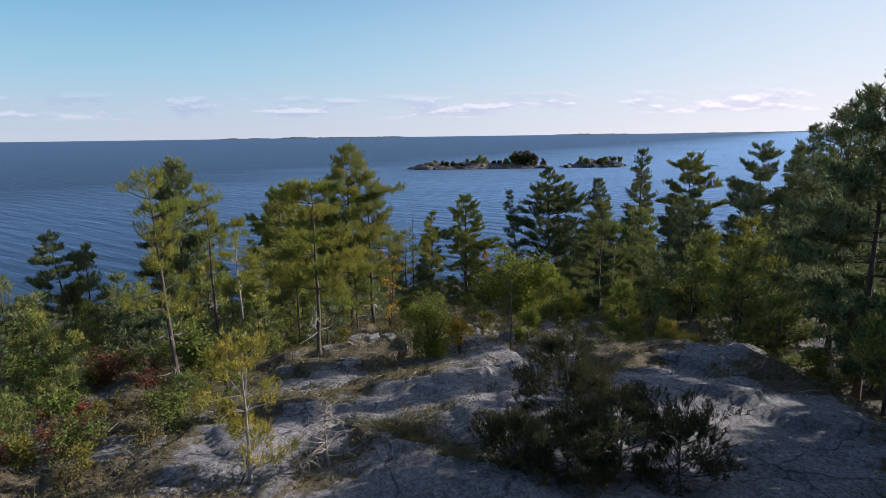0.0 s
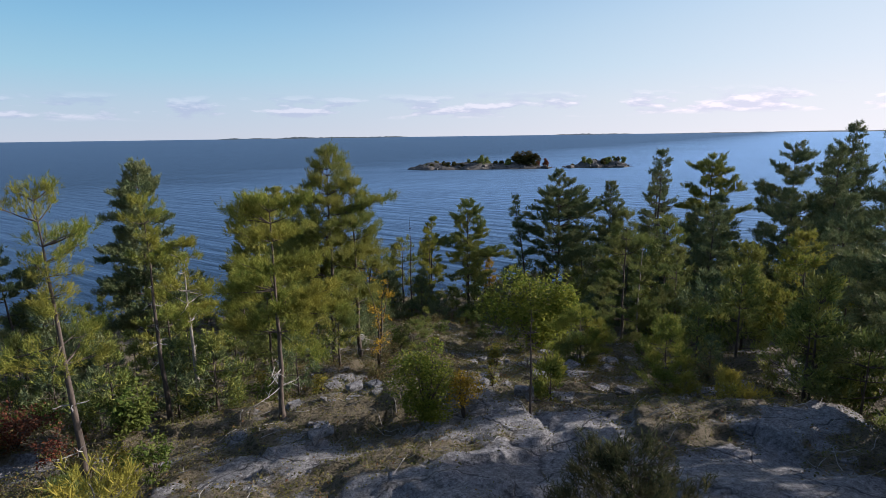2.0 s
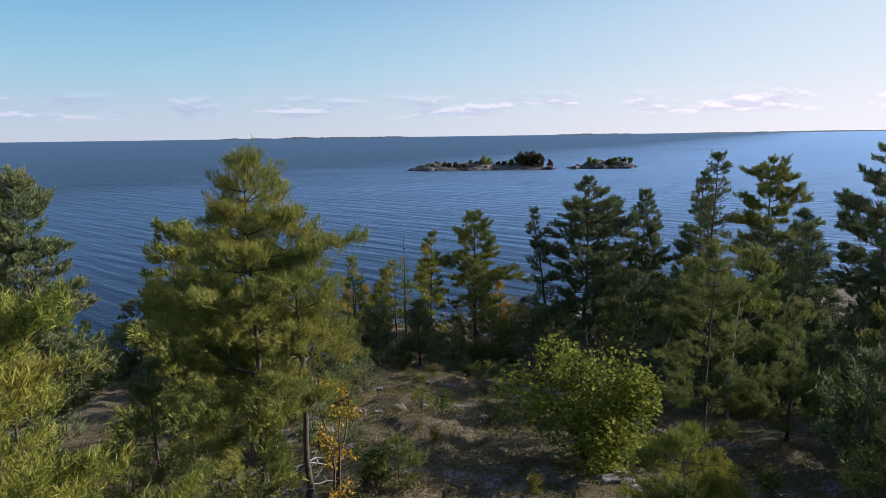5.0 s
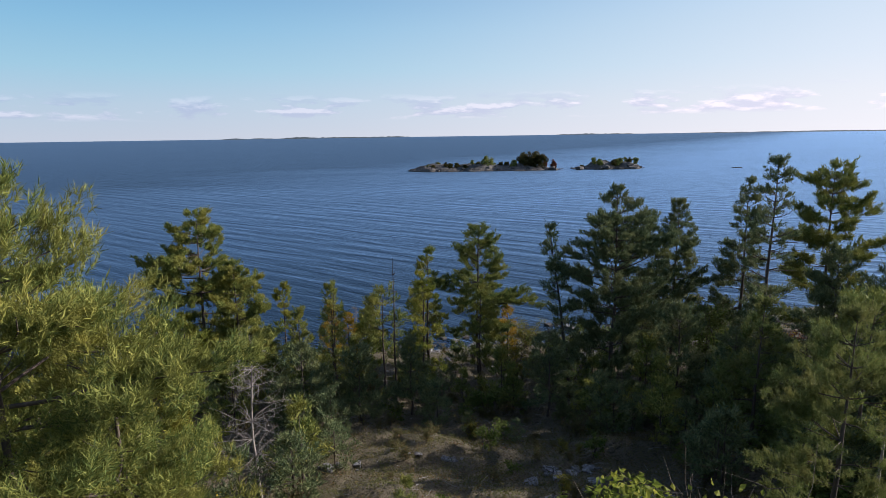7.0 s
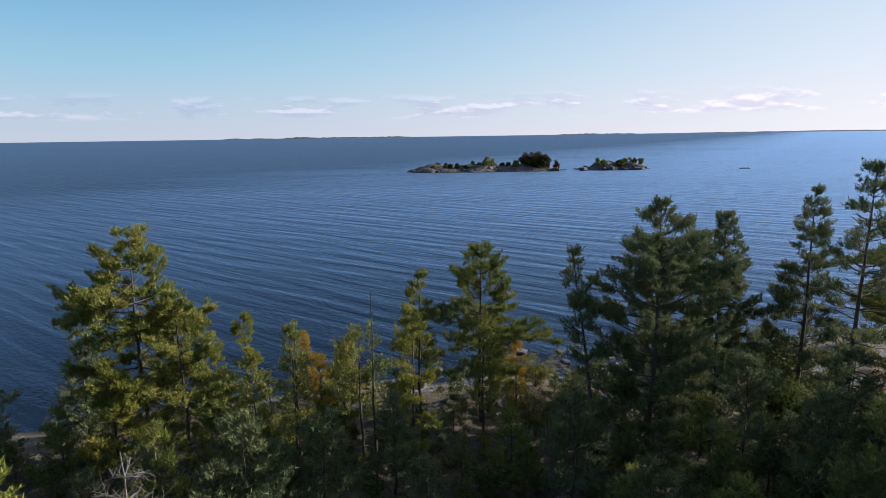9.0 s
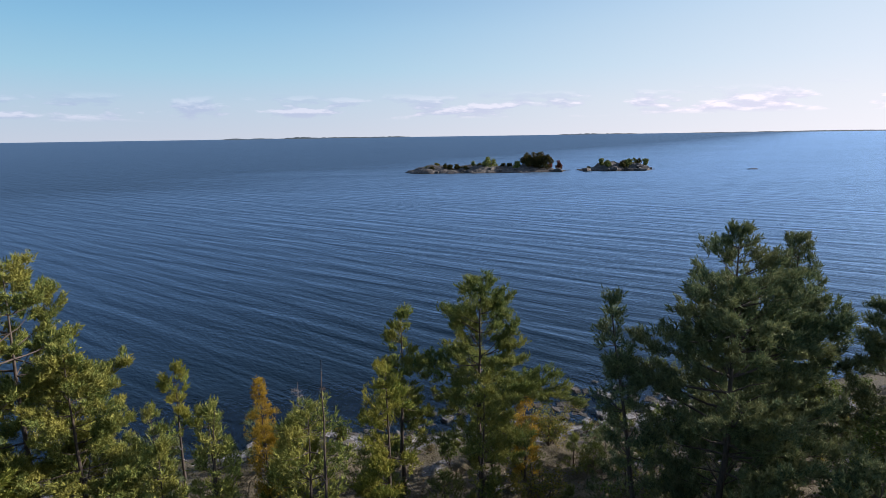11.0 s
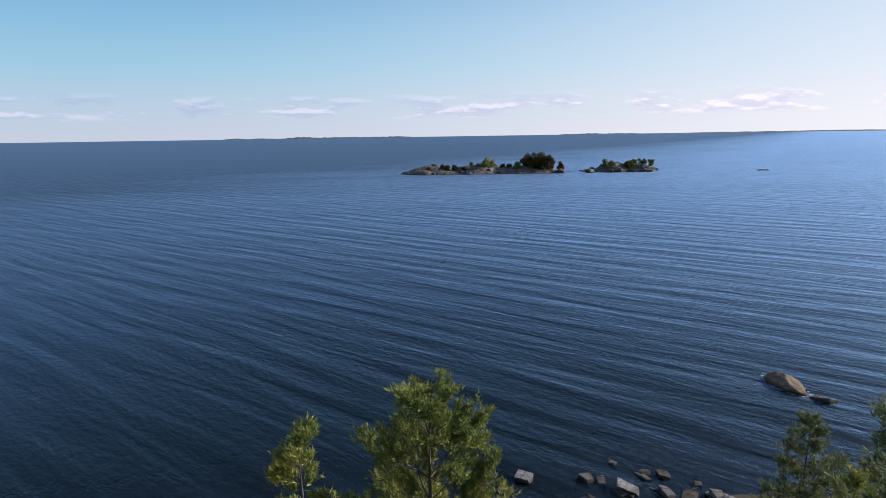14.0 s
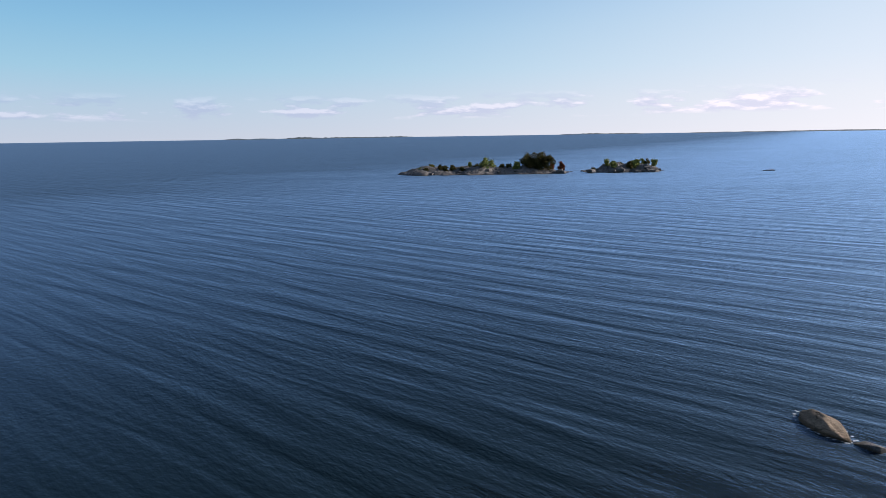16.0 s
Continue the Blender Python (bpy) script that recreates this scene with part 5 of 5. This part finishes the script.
# ---- undergrowth: a few kinds, repeated through the thickets ----
KINDS = [
    pine(-30, 30, ground_at(-30, 30) + 2.4, "young dark pine in the undergrowth", 501, NEEDLE_DARK, 0.05, 1.2, group="undergrowth", name="young_pine", per=6, dense=0.6, gap=0.38, tuft=0.21, fine=0.18),
    pine(-32, 33, ground_at(-32, 33) + 3.0, "young green pine in the undergrowth", 502, NEEDLE, 0.05, 1.3, group="undergrowth", name="young_pine", per=6, dense=0.6, gap=0.38, tuft=0.21, fine=0.18),
    pine(-34, 36, ground_at(-34, 36) + 2.0, "young yellow-green conifer in the undergrowth", 503, CEDAR, 0.03, 1.1, "round", group="undergrowth", name="young_conifer", category="conifer", per=6, dense=0.6, gap=0.38, tuft=0.21, fine=0.18),
    bush(-29, 34, 1.6, 2.0, "green leafy shrub in the undergrowth", 504, LEAF_GREEN, leaf=0.14, count=650, stems=5, twigs=4, group="undergrowth", name="leafy_shrub", category="shrub"),
    bush(-33, 40, 1.2, 1.7, "yellowing leafy shrub in the undergrowth", 505, LEAF_YELLOW, leaf=0.11, count=600, stems=5, twigs=4, group="undergrowth", name="yellowing_shrub", category="shrub"),
    bush(-31, 42, 1.0, 1.8, "brown heath shrub in the undergrowth", 506, HEATH, leaf=0.09, count=800, stems=5, twigs=5, group="undergrowth", name="heath_shrub", category="shrub"),
    bush(-27, 45, 1.1, 1.6, "red-tinged shrub in the undergrowth", 507, LEAF_RED, leaf=0.10, count=500, stems=5, twigs=4, group="undergrowth", name="red_shrub", category="shrub"),
]


def scatter(n, seed, x0, x1, y0, y1, weights, lo=0.7, hi=1.3, keep=None):
    r = np.random.RandomState(seed)
    w = np.array(weights, float)
    for i in range(n):
        x, y = r.uniform(x0, x1), r.uniform(y0, y1)
        k, size, turn = r.choice(len(KINDS), p=w / w.sum()), r.uniform(lo, hi), r.uniform(0, 360)
        if y > np.interp(x, COAST_X, COAST_Y) - 2.5 or (keep and not keep(x, y)):
            continue
        c = copy_thing(KINDS[k], pose(x, y, ground_at(x, y), 0, 0, turn))
        c.scale = (size, size, size * r.uniform(0.85, 1.15))


scatter(26, 607, -14, -4.0, 21, 36, (6, 3, 0.6, 2, 1, 1, 0.4), 0.7, 1.15)
scatter(60, 601, -34, -5.5, 24, 70, (5, 5, 2, 5, 3, 2, 0.6))
scatter(44, 608, -14, -5.5, 9.5, 18, (0, 0.3, 0.5, 5, 5, 4, 2), 0.45, 0.85)
scatter(46, 602, -20, -8.5, 12, 25, (0.5, 0.8, 0.8, 3, 3, 4, 1.2), 0.5, 0.95)
scatter(80, 603, 9.5, 40, 22, 84, (6, 4, 2, 4, 2, 1, 0.5))
scatter(36, 604, 11.5, 24, 9, 24, (4, 2, 1, 2, 1, 1, 0))
scatter(40, 611, 9, 22, 38, 57, (8, 0.6, 0, 0.6, 0, 1, 0), 0.9, 1.5)
# mostly the dark pine, whose needle colour carries the thicket's shade
scatter(14, 609, -9.0, -4.0, 40, 53, (7, 0.3, 0, 0, 0, 2, 0), 0.6, 1.1)
scatter(30, 610, 11, 26, 66, 80, (2, 2, 1, 5, 4, 2, 0.4), 0.6, 1.0)
scatter(70, 605, -9, 11, 53, 75, (2, 3, 2, 4, 4, 4, 0.5), 0.55, 1.0)
# low shrubs filled in to darken the glade where its ground lies in shade
scatter(30, 612, -3, 8, 36, 51, (1, 0.4, 0, 0.6, 1, 5, 0.3), 0.3, 0.6)
scatter(60, 613, -25, -6, 55, 73, (3, 4, 1, 4, 3, 3, 0.4), 0.7, 1.2)
scatter(40, 614, -1, 13, 46, 61, (4, 3, 0, 2, 2, 4, 0.3), 0.6, 1.1)
scatter(34, 615, 13, 30, 62, 82, (3, 3, 1, 4, 2, 2, 0.4), 0.7, 1.2)
scatter(50, 606, -6, 9.5, 22, 54, (0.4, 0.5, 0.6, 1, 2, 6, 0.3), 0.4, 0.8)


# ---- low plants ----
def soil_spots(seed, n, x0, x1, y0, y1, level):
    r = np.random.RandomState(seed)
    p = np.column_stack([r.uniform(x0, x1, n), r.uniform(y0, y1, n)])
    ok = (soil_at(p[:, 0], p[:, 1]) + r.normal(0, 0.12, n) > level) & (p[:, 1] < np.interp(p[:, 0], COAST_X, COAST_Y) - 2.5)
    return p[ok]


low_plants("heath", "brown and green heath and blueberry cover on thin soil", soil_spots(701, 9000, -22, 14, 8, 34, 0.42), HEATH, 701, 0.20, 8, 0.07)
low_plants("heath", "brown and green heath cover in the glade", soil_spots(702, 9000, -20, 26, 34, 76, 0.45), HEATH, 702, 0.26, 7, 0.085)
_r = np.random.RandomState(705)
_u = _r.uniform(0, 1, 260)
low_plants("heath", "brown heath rooted in a cleft of the bare rock", np.column_stack([-1.6 + 3.0 * _u + _r.normal(0, 0.08, 260), 12.7 - 2.1 * _u + _r.normal(0, 0.10, 260)]), HEATH, 705, 0.28, 14, 0.05)
low_plants("moss", "yellow-green moss and lichen cushions on the rock", soil_spots(706, 2600, -16, 10, 9, 36, 0.36), MOSS, 706, 0.10, 16, 0.05)
low_plants("grass", "dry yellow grass tufts in rock cracks", soil_spots(703, 3000, -20, 14, 8, 60, 0.5), GRASS, 703, 0.26, 10, 0.035, mat_leaves=False)


def litter(seed, n, x0, x1, y0, y1):
    """Fallen grey twigs and brush lying about on the thin soil."""
    rng = np.random.RandomState(seed)
    tb = Tubes()
    for p in soil_spots(seed, n, x0, x1, y0, y1, 0.40):
        a, ln = rng.uniform(0, 2 * np.pi), rng.uniform(0.2, 0.9)
        line = wander(rng, (p[0], p[1], 0), [math.cos(a), math.sin(a), 0], ln, 3, 0.18)
        line[:, 2] = land(line[:, 0], line[:, 1]) + np.array([0.02, 0.05, 0.10, 0.16]) * rng.uniform(0.2, 1.6)
        tb.add(line, np.linspace(0.012, 0.004, 4), 3)
    return tagged(new("fallen_brush", tb.mesh("fallen_brush", DEADWOOD)), "grey fallen twigs and brush on the thin soil", "fallen twigs", kind="stuff")


litter(711, 700, -14, 10, 14, 36)
litter(712, 350, -9, 14, 36, 56)
low_plants("heath", "low brown-green heath on the open glade", soil_spots(713, 9000, -8, 11, 22, 50, 0.35), HEATH, 713, 0.22, 8, 0.065)


# ---- shore boulders and the rocks in the lake ----
def boulder(x, y, z, size, label, seed, mat=None, name="boulder", group="shore boulders", rot=0.0, cut=0.25):
    """A broken granite block: a faceted lump with flat faces and worn edges."""
    rng = np.random.RandomState(seed)
    bm = bmesh.new()
    if cut > 1:
        bmesh.ops.create_icosphere(bm, subdivisions=4, radius=1.0)
        planes = rng.normal(0, 1, (9, 3))
        planes /= np.linalg.norm(planes, axis=1)[:, None]
        for v in bm.verts:
            p = np.array(v.co)
            for n, o in zip(planes, 0.6 + np.arange(9) * 0.04):
                d = p @ n - o
                if d > 0:
                    p = p - n * d * 0.75
            p = p * (1 + 0.025 * math.sin(7 * p[0] + 5 * p[1] + seed) + 0.03 * math.sin(13 * p[2] + 3 * p[0]) + 0.05 * abs(math.sin(6 * p[1] + 1.5 * p[0])) + 0.02 * math.sin(23 * p[1] + 17 * p[0]))
            v.co = Vector((p[0] * size[0], p[1] * size[1], p[2] * size[2]))
    else:
        for sx in (-1, 1):
            for sy in (-1, 1):
                for sz in (-1, 1):
                    c = np.array([sx, sy, sz]) * rng.uniform(0.45, 1.0, 3)
                    for k in range(2):
                        q = c + rng.normal(0, 0.13, 3)
                        bm.verts.new((q[0] * size[0], q[1] * size[1], q[2] * size[2]))
        hull = bmesh.ops.convex_hull(bm, input=bm.verts)
        bmesh.ops.delete(bm, geom=[g for g in hull["geom_interior"] if isinstance(g, bmesh.types.BMVert)], context="VERTS")
        bmesh.ops.bevel(bm, geom=bm.edges[:], offset=0.05 * min(size), segments=1, affect="EDGES", clamp_overlap=True)
    me = bpy.data.meshes.new(name)
    bm.to_mesh(me)
    bm.free()
    me.polygons.foreach_set("use_smooth", np.full(len(me.polygons), cut > 1))
    me.materials.append(mat or BOULDER)
    ob = new(name, me)
    ob.matrix_world = pose(x, y, z, 0, 0, rot)
    return tagged(ob, label, "boulder", group)


def join_stones(stones, name, label, category):
    """Many small stones as one heap."""
    vs, fs, n = [], [], 0
    mats = []
    for ob in stones:
        me, m = ob.data, ob.matrix_world
        vs += [tuple(m @ v.co) for v in me.vertices]
        fs += [tuple(i + n for i in p.vertices) for p in me.polygons]
        n += len(me.vertices)
        mats.append(me.materials[0])
        bpy.data.objects.remove(ob)
        bpy.data.meshes.remove(me)
    me = bpy.data.meshes.new(name)
    me.from_pydata(vs, [], fs)
    me.materials.append(mats[0])
    return tagged(new(name, me), label, category, kind="stuff")


BLOCKS = [(4.8, 80.6, 0.55), (5.6, 79.9, 0.7), (6.9, 81.0, 0.9), (10.4, 80.9, 0.75), (11.1, 80.7, 0.7), (13.7, 81.6, 0.7), (14.7, 81.2, 0.75),
          (12.3, 79.8, 0.95), (14.3, 79.5, 0.8), (16.2, 80.3, 0.6), (10.3, 78.5, 0.8), (8.8, 78.4, 0.5), (8.7, 76.9, 0.8), (11.5, 76.9, 0.9),
          (-0.4, 77.3, 0.7), (1.8, 77.7, 0.8), (0.7, 76.6, 0.9), (-1.6, 76.4, 0.7), (2.9, 76.6, 0.6), (3.9, 78.2, 0.7), (12.2, 82.6, 0.5)]
for i, (x, y, r) in enumerate(BLOCKS):
    q = np.random.RandomState(800 + i)
    boulder(x, y, max(ground_at(x, y), -0.15) + 0.12 * r, (r * q.uniform(0.45, 0.7), r * q.uniform(0.35, 0.5), r * q.uniform(0.3, 0.45)),
            "pale granite boulder at the water's edge" if i % 3 else "dark wet boulder at the water's edge", 800 + i, mat=None if i % 3 else BROWN_ROCK, rot=q.uniform(0, 180))
r = np.random.RandomState(77)
for i in range(190):
    x = r.uniform(-12, 20) if i < 100 else r.uniform(6, 17)
    y = np.interp(x, COAST_X, COAST_Y) - r.uniform(0.2, 5.5) if i < 100 else np.interp(x, COAST_X, COAST_Y) + r.normal(0.6, 1.3)
    k = r.uniform(0.15, 0.5)
    boulder(x, y, max(ground_at(x, y), -0.2) + 0.1 * k, (k * r.uniform(0.8, 1.3), k * r.uniform(0.6, 1), k * r.uniform(0.4, 0.7)), "broken brown granite block on the shore" if i % 2 else "broken granite block on the shore", 900 + i, mat=BROWN_ROCK if i % 2 else None, rot=r.uniform(0, 180))
heaps = [(r.uniform(-6, 8), r.uniform(19, 46)) for _ in range(34)]
loose = []
for i in range(170):
    hx, hy = heaps[i % 34]
    x, y = hx + r.normal(0, 0.7), hy + r.normal(0, 0.45)
    k = r.uniform(0.08, 0.34)
    loose.append(boulder(x, y, ground_at(x, y) + 0.1 * k, (k * r.uniform(0.8, 1.3), k * r.uniform(0.6, 1), k * r.uniform(0.4, 0.7)), "loose granite stone on the bare ridge", 1500 + i, group="ridge stones", rot=r.uniform(0, 180)))
join_stones(loose, "loose_stones", "loose angular granite stones on the bare ridge", "stones")

boulder(28.0, 93.2, -0.1, (2.1, 0.95, 0.85), "rugged brown whaleback rock awash in the lake", 851, WET_ROCK, name="whaleback_rock", group="lake rocks", rot=-76, cut=2.2)
boulder(29.3, 90.6, -0.2, (1.0, 0.5, 0.5), "low dark rock awash in the lake", 852, ISLE_ROCK, name="lake_rock", group="lake rocks", rot=-60)
boulder(150.0, 335.0, -0.3, (3.0, 1.2, 0.7), "low dark reef far out in the lake", 853, ISLE_ROCK, name="lake_rock", group="lake rocks", rot=0)

boulder(27.6, 91.9, -1.0, (4.4, 2.6, 0.75), "brown sunken reef just under the water", 854, WET_ROCK, name="sunken_reef", group="lake rocks", rot=-70, cut=2.2)
# flecks of foam where the swell breaks on the rock
r = np.random.RandomState(93)
n = 46
a = r.uniform(0, 2 * np.pi, n)
fx, fy = 2.15 * np.cos(a) * r.normal(1.0, 0.05, n), 0.95 * np.sin(a) * r.normal(1.0, 0.08, n)
ca, sa = math.cos(radians(-76)), math.sin(radians(-76))
px, py = 28.0 + fx * ca - fy * sa, 93.2 + fx * sa + fy * ca
rad = r.uniform(0.02, 0.09, n)
w = np.arange(7) * 2 * np.pi / 7
lump = r.uniform(0.5, 1.2, (n, 7))
ring = np.stack([px[:, None] + rad[:, None] * lump * np.cos(w) * 1.6, py[:, None] + rad[:, None] * lump * np.sin(w), np.full((n, 7), 0.012)], -1)
tip = np.stack([px, py, np.full(n, 0.035)], -1)[:, None]
vs = np.concatenate([ring, tip], 1).reshape(-1, 3)
k = np.arange(7)
ts = (np.arange(n)[:, None, None] * 8 + np.stack([k, (k + 1) % 7, np.full(7, 7)], 1)[None]).reshape(-1, 3)
tagged(new("foam", mesh_from("foam", vs, tris=ts, mat=FOAM, smooth=True)), "white foam flecks round the whaleback rock", "foam", kind="stuff")


# ---- islands ----
def island(cx, cy, half, deep, high, label, seed, humps):
    """A low bare rock island; humps are (place along it -1..1, height share, width share)."""
    u, v = np.meshgrid(np.linspace(-1.1, 1.1, 110), np.linspace(-1.15, 1.15, 36))
    x, y = u * half, v * deep
    z = np.full(u.shape, -1.0)
    for p, hh, w in humps:
        z = np.maximum(z, hh * high * (1 - ((u - p) / w) ** 2 - v ** 2) - 0.25)
    z = z + (0.22 * wavy(x, y, 9.0, seed) + 0.16 * wavy(x, y, 3.5, seed + 1)) * high * 0.5
    ny, nx = u.shape
    i = (np.arange(ny - 1)[:, None] * nx + np.arange(nx - 1)[None, :]).ravel()
    me = mesh_from("rock_island", np.stack([x, y, z], -1).reshape(-1, 3), quads=np.stack([i, i + 1, i + nx + 1, i + nx], 1), mat=ISLE_ROCK, smooth=True)
    ob = new("rock_island", me)
    ob.location = (cx, cy, 0)
    return tagged(ob, label, "island", "islands")


island(21, 345, 38, 12, 4.0, "long low granite island with bushes and trees", 31, [(-0.72, 0.9, 0.36), (-0.1, 0.95, 0.5), (0.45, 0.8, 0.5), (0.2, 0.5, 0.85), (-0.4, 0.45, 0.7)])
island(86, 345, 19.5, 9, 4.2, "small low granite island with scrub", 41, [(-0.2, 1.0, 0.55), (0.45, 0.85, 0.5), (0.0, 0.45, 1.0)])


def isle_tree(x, top, wide, mat, label, seed, y=343.0, count=2300, base=0.7, name="island_tree"):
    return bush(x, y, top - base, wide, label, seed, mat, leaf=0.5, count=count, stems=3, twigs=2, lobes=18, name=name, category="tree", group="island trees", base=base)


for i, (x, top, wide, mat, lab) in enumerate([
        (40.5, 9.6, 9.0, ISLE_LEAF, "bronze-green leafy tree on the island"), (43.0, 10.6, 10.0, ISLE_LEAF, "bronze-green tree on the island"),
        (47.0, 10.2, 8.5, ISLE_LEAF, "bronze-green leafy tree on the island"), (50.3, 9.6, 7.0, ISLE_LEAF, "bronze-leaved tree on the island"),
        (45.0, 9.4, 11.0, ISLE_LEAF, "green tree on the island"), (52.5, 5.4, 3.0, LEAF_RED, "red-leaved bush on the island"),
        (56.5, 5.8, 4.0, LEAF_RED, "reddish bare-twigged bush at the island's end"), (20.5, 8.6, 6.0, NEEDLE_MID, "dark pine clump on the island"),
        (24.0, 7.8, 6.0, NEEDLE_MID, "dark pine clump on the island"), (13.5, 6.0, 2.4, NEEDLE_MID, "small dark cedar on the island"),
        (2.0, 5.2, 3.0, ISLE_LEAF, "olive bush on the island"), (5.5, 5.0, 3.0, ISLE_LEAF, "olive bush on the island"),
        (-4.5, 5.2, 3.0, LEAF_YELLOW, "yellow bush on the island"), (-0.5, 5.0, 2.2, ISLE_LEAF, "olive bush on the island"),
        (10.0, 3.6, 4.0, ISLE_LEAF, "brown bush on the island"), (8.0, 3.0, 3.4, ISLE_LEAF, "brown bush on the island"), (32.0, 4.6, 3.5, ISLE_LEAF, "olive bush on the island"),
        (-10.0, 3.4, 2.0, NEEDLE_MID, "small dark bush on the island"),
        (35.5, 7.0, 5.0, NEEDLE_MID, "dark tree on the island"), (28.5, 5.4, 4.0, ISLE_LEAF, "olive bush on the island"), (16.5, 5.0, 3.6, ISLE_LEAF, "brown bush on the island"),
        (-7.0, 4.2, 3.0, ISLE_LEAF, "olive bush on the island"), (90.0, 5.8, 3.6, NEEDLE_MID, "dark bush on the island"), (97.2, 6.0, 3.6, ISLE_LEAF, "olive bush on the island"),
        (78.0, 6.8, 2.6, NEEDLE_MID, "small dark cedar on the island"), (80.5, 6.0, 3.4, NEEDLE_MID, "dark bush on the island"),
        (92.0, 7.0, 4.0, NEEDLE_MID, "green bush on the island"), (95.0, 6.2, 3.5, NEEDLE_MID, "green bush on the island"), (99.5, 6.4, 3.0, NEEDLE_MID, "dark bush on the island"),
        (88.0, 5.2, 3.0, ISLE_LEAF, "olive bush on the island"), (84.5, 4.8, 3.0, ISLE_LEAF, "brown bush on the island"), (72.0, 2.2, 2.5, ISLE_LEAF, "low brown scrub on the island")]):
    isle_tree(x, top, wide, mat, lab, 1000 + i, y=342.5 + 2.5 * math.sin(i * 1.7), count=5000 if top > 9 else 2300)
r = np.random.RandomState(91)
rubble = []
for i in range(64):
    x = r.uniform(-15, 58) if i < 44 else r.uniform(69, 105)
    k = r.uniform(0.6, 1.9)
    rubble.append(boulder(x, 345 - r.uniform(2, 9.5), r.uniform(0.0, 1.5), (k * r.uniform(0.9, 1.6), k, k * r.uniform(0.5, 0.8)), "weathered granite block on the island shore", 1700 + i, mat=BROWN_ROCK if i % 3 else ISLE_ROCK, group="island boulders", rot=r.uniform(0, 180)))
join_stones(rubble, "island_rubble", "weathered granite blocks along the island shores", "rocks")


# ---- far shores on the horizon ----
FAR = bpy.data.materials.new("far_woods")
_n, _l = nodes_of(FAR)
_p = nd(_n, "ShaderNodeBsdfPrincipled", Roughness=0.95)
_c = _n.new("ShaderNodeTexCoord")
_t = nd(_n, "ShaderNodeTexNoise", Scale=0.02, Detail=5.0)
_l.new(_c.outputs["Object"], _t.inputs["Vector"])
_r = ramp(_n, [(0.35, (0.04, 0.055, 0.06)), (0.65, (0.075, 0.09, 0.09))])
_l.new(_t.outputs["Fac"], _r.inputs[0])
_l.new(_r.outputs[0], _p.inputs["Base Color"])
out_shader(_n, _l, _p.outputs[0])


def far_shore(a0, a1, dist, high, label, seed):
    """A long low wooded shore on the horizon, between two bearings in degrees."""
    n = 160
    a = np.radians(np.linspace(a0, a1, n))
    u = np.linspace(0, 1, n)
    tops = high * np.clip(np.minimum(u, 1 - u) * 9, 0, 1) * (0.62 + 0.28 * wavy(u * 30, u * 0, 14.0, seed) + 0.10 * wavy(u * 90, u * 0, 5.0, seed + 1))
    rows = []
    for d, k in ((0, -0.05), (40, 0.75), (110, 1.0), (200, 0.0)):
        rows.append(np.stack([np.sin(a) * (dist + d), np.cos(a) * (dist + d), np.maximum(tops, 0) * k - (1.0 if k <= 0 else 0)], 1))
    v = np.concatenate(rows)
    i = (np.arange(3)[:, None] * n + np.arange(n - 1)[None, :]).ravel()
    me = mesh_from("far_shore", v, quads=np.stack([i, i + 1, i + n + 1, i + n], 1), mat=FAR, smooth=True)
    return tagged(new("far_shore", me), label, "far shore", kind="structure")


far_shore(-16.4, -2.7, 4500, 13, "low wooded island on the far horizon", 61)
far_shore(-20.5, -15.5, 4650, 8, "low far wooded shore on the horizon", 63)
far_shore(10.0, 17.5, 4650, 9, "low far wooded shore on the horizon", 65)
far_shore(19.5, 60.0, 4600, 9, "low far wooded shore on the horizon", 67)
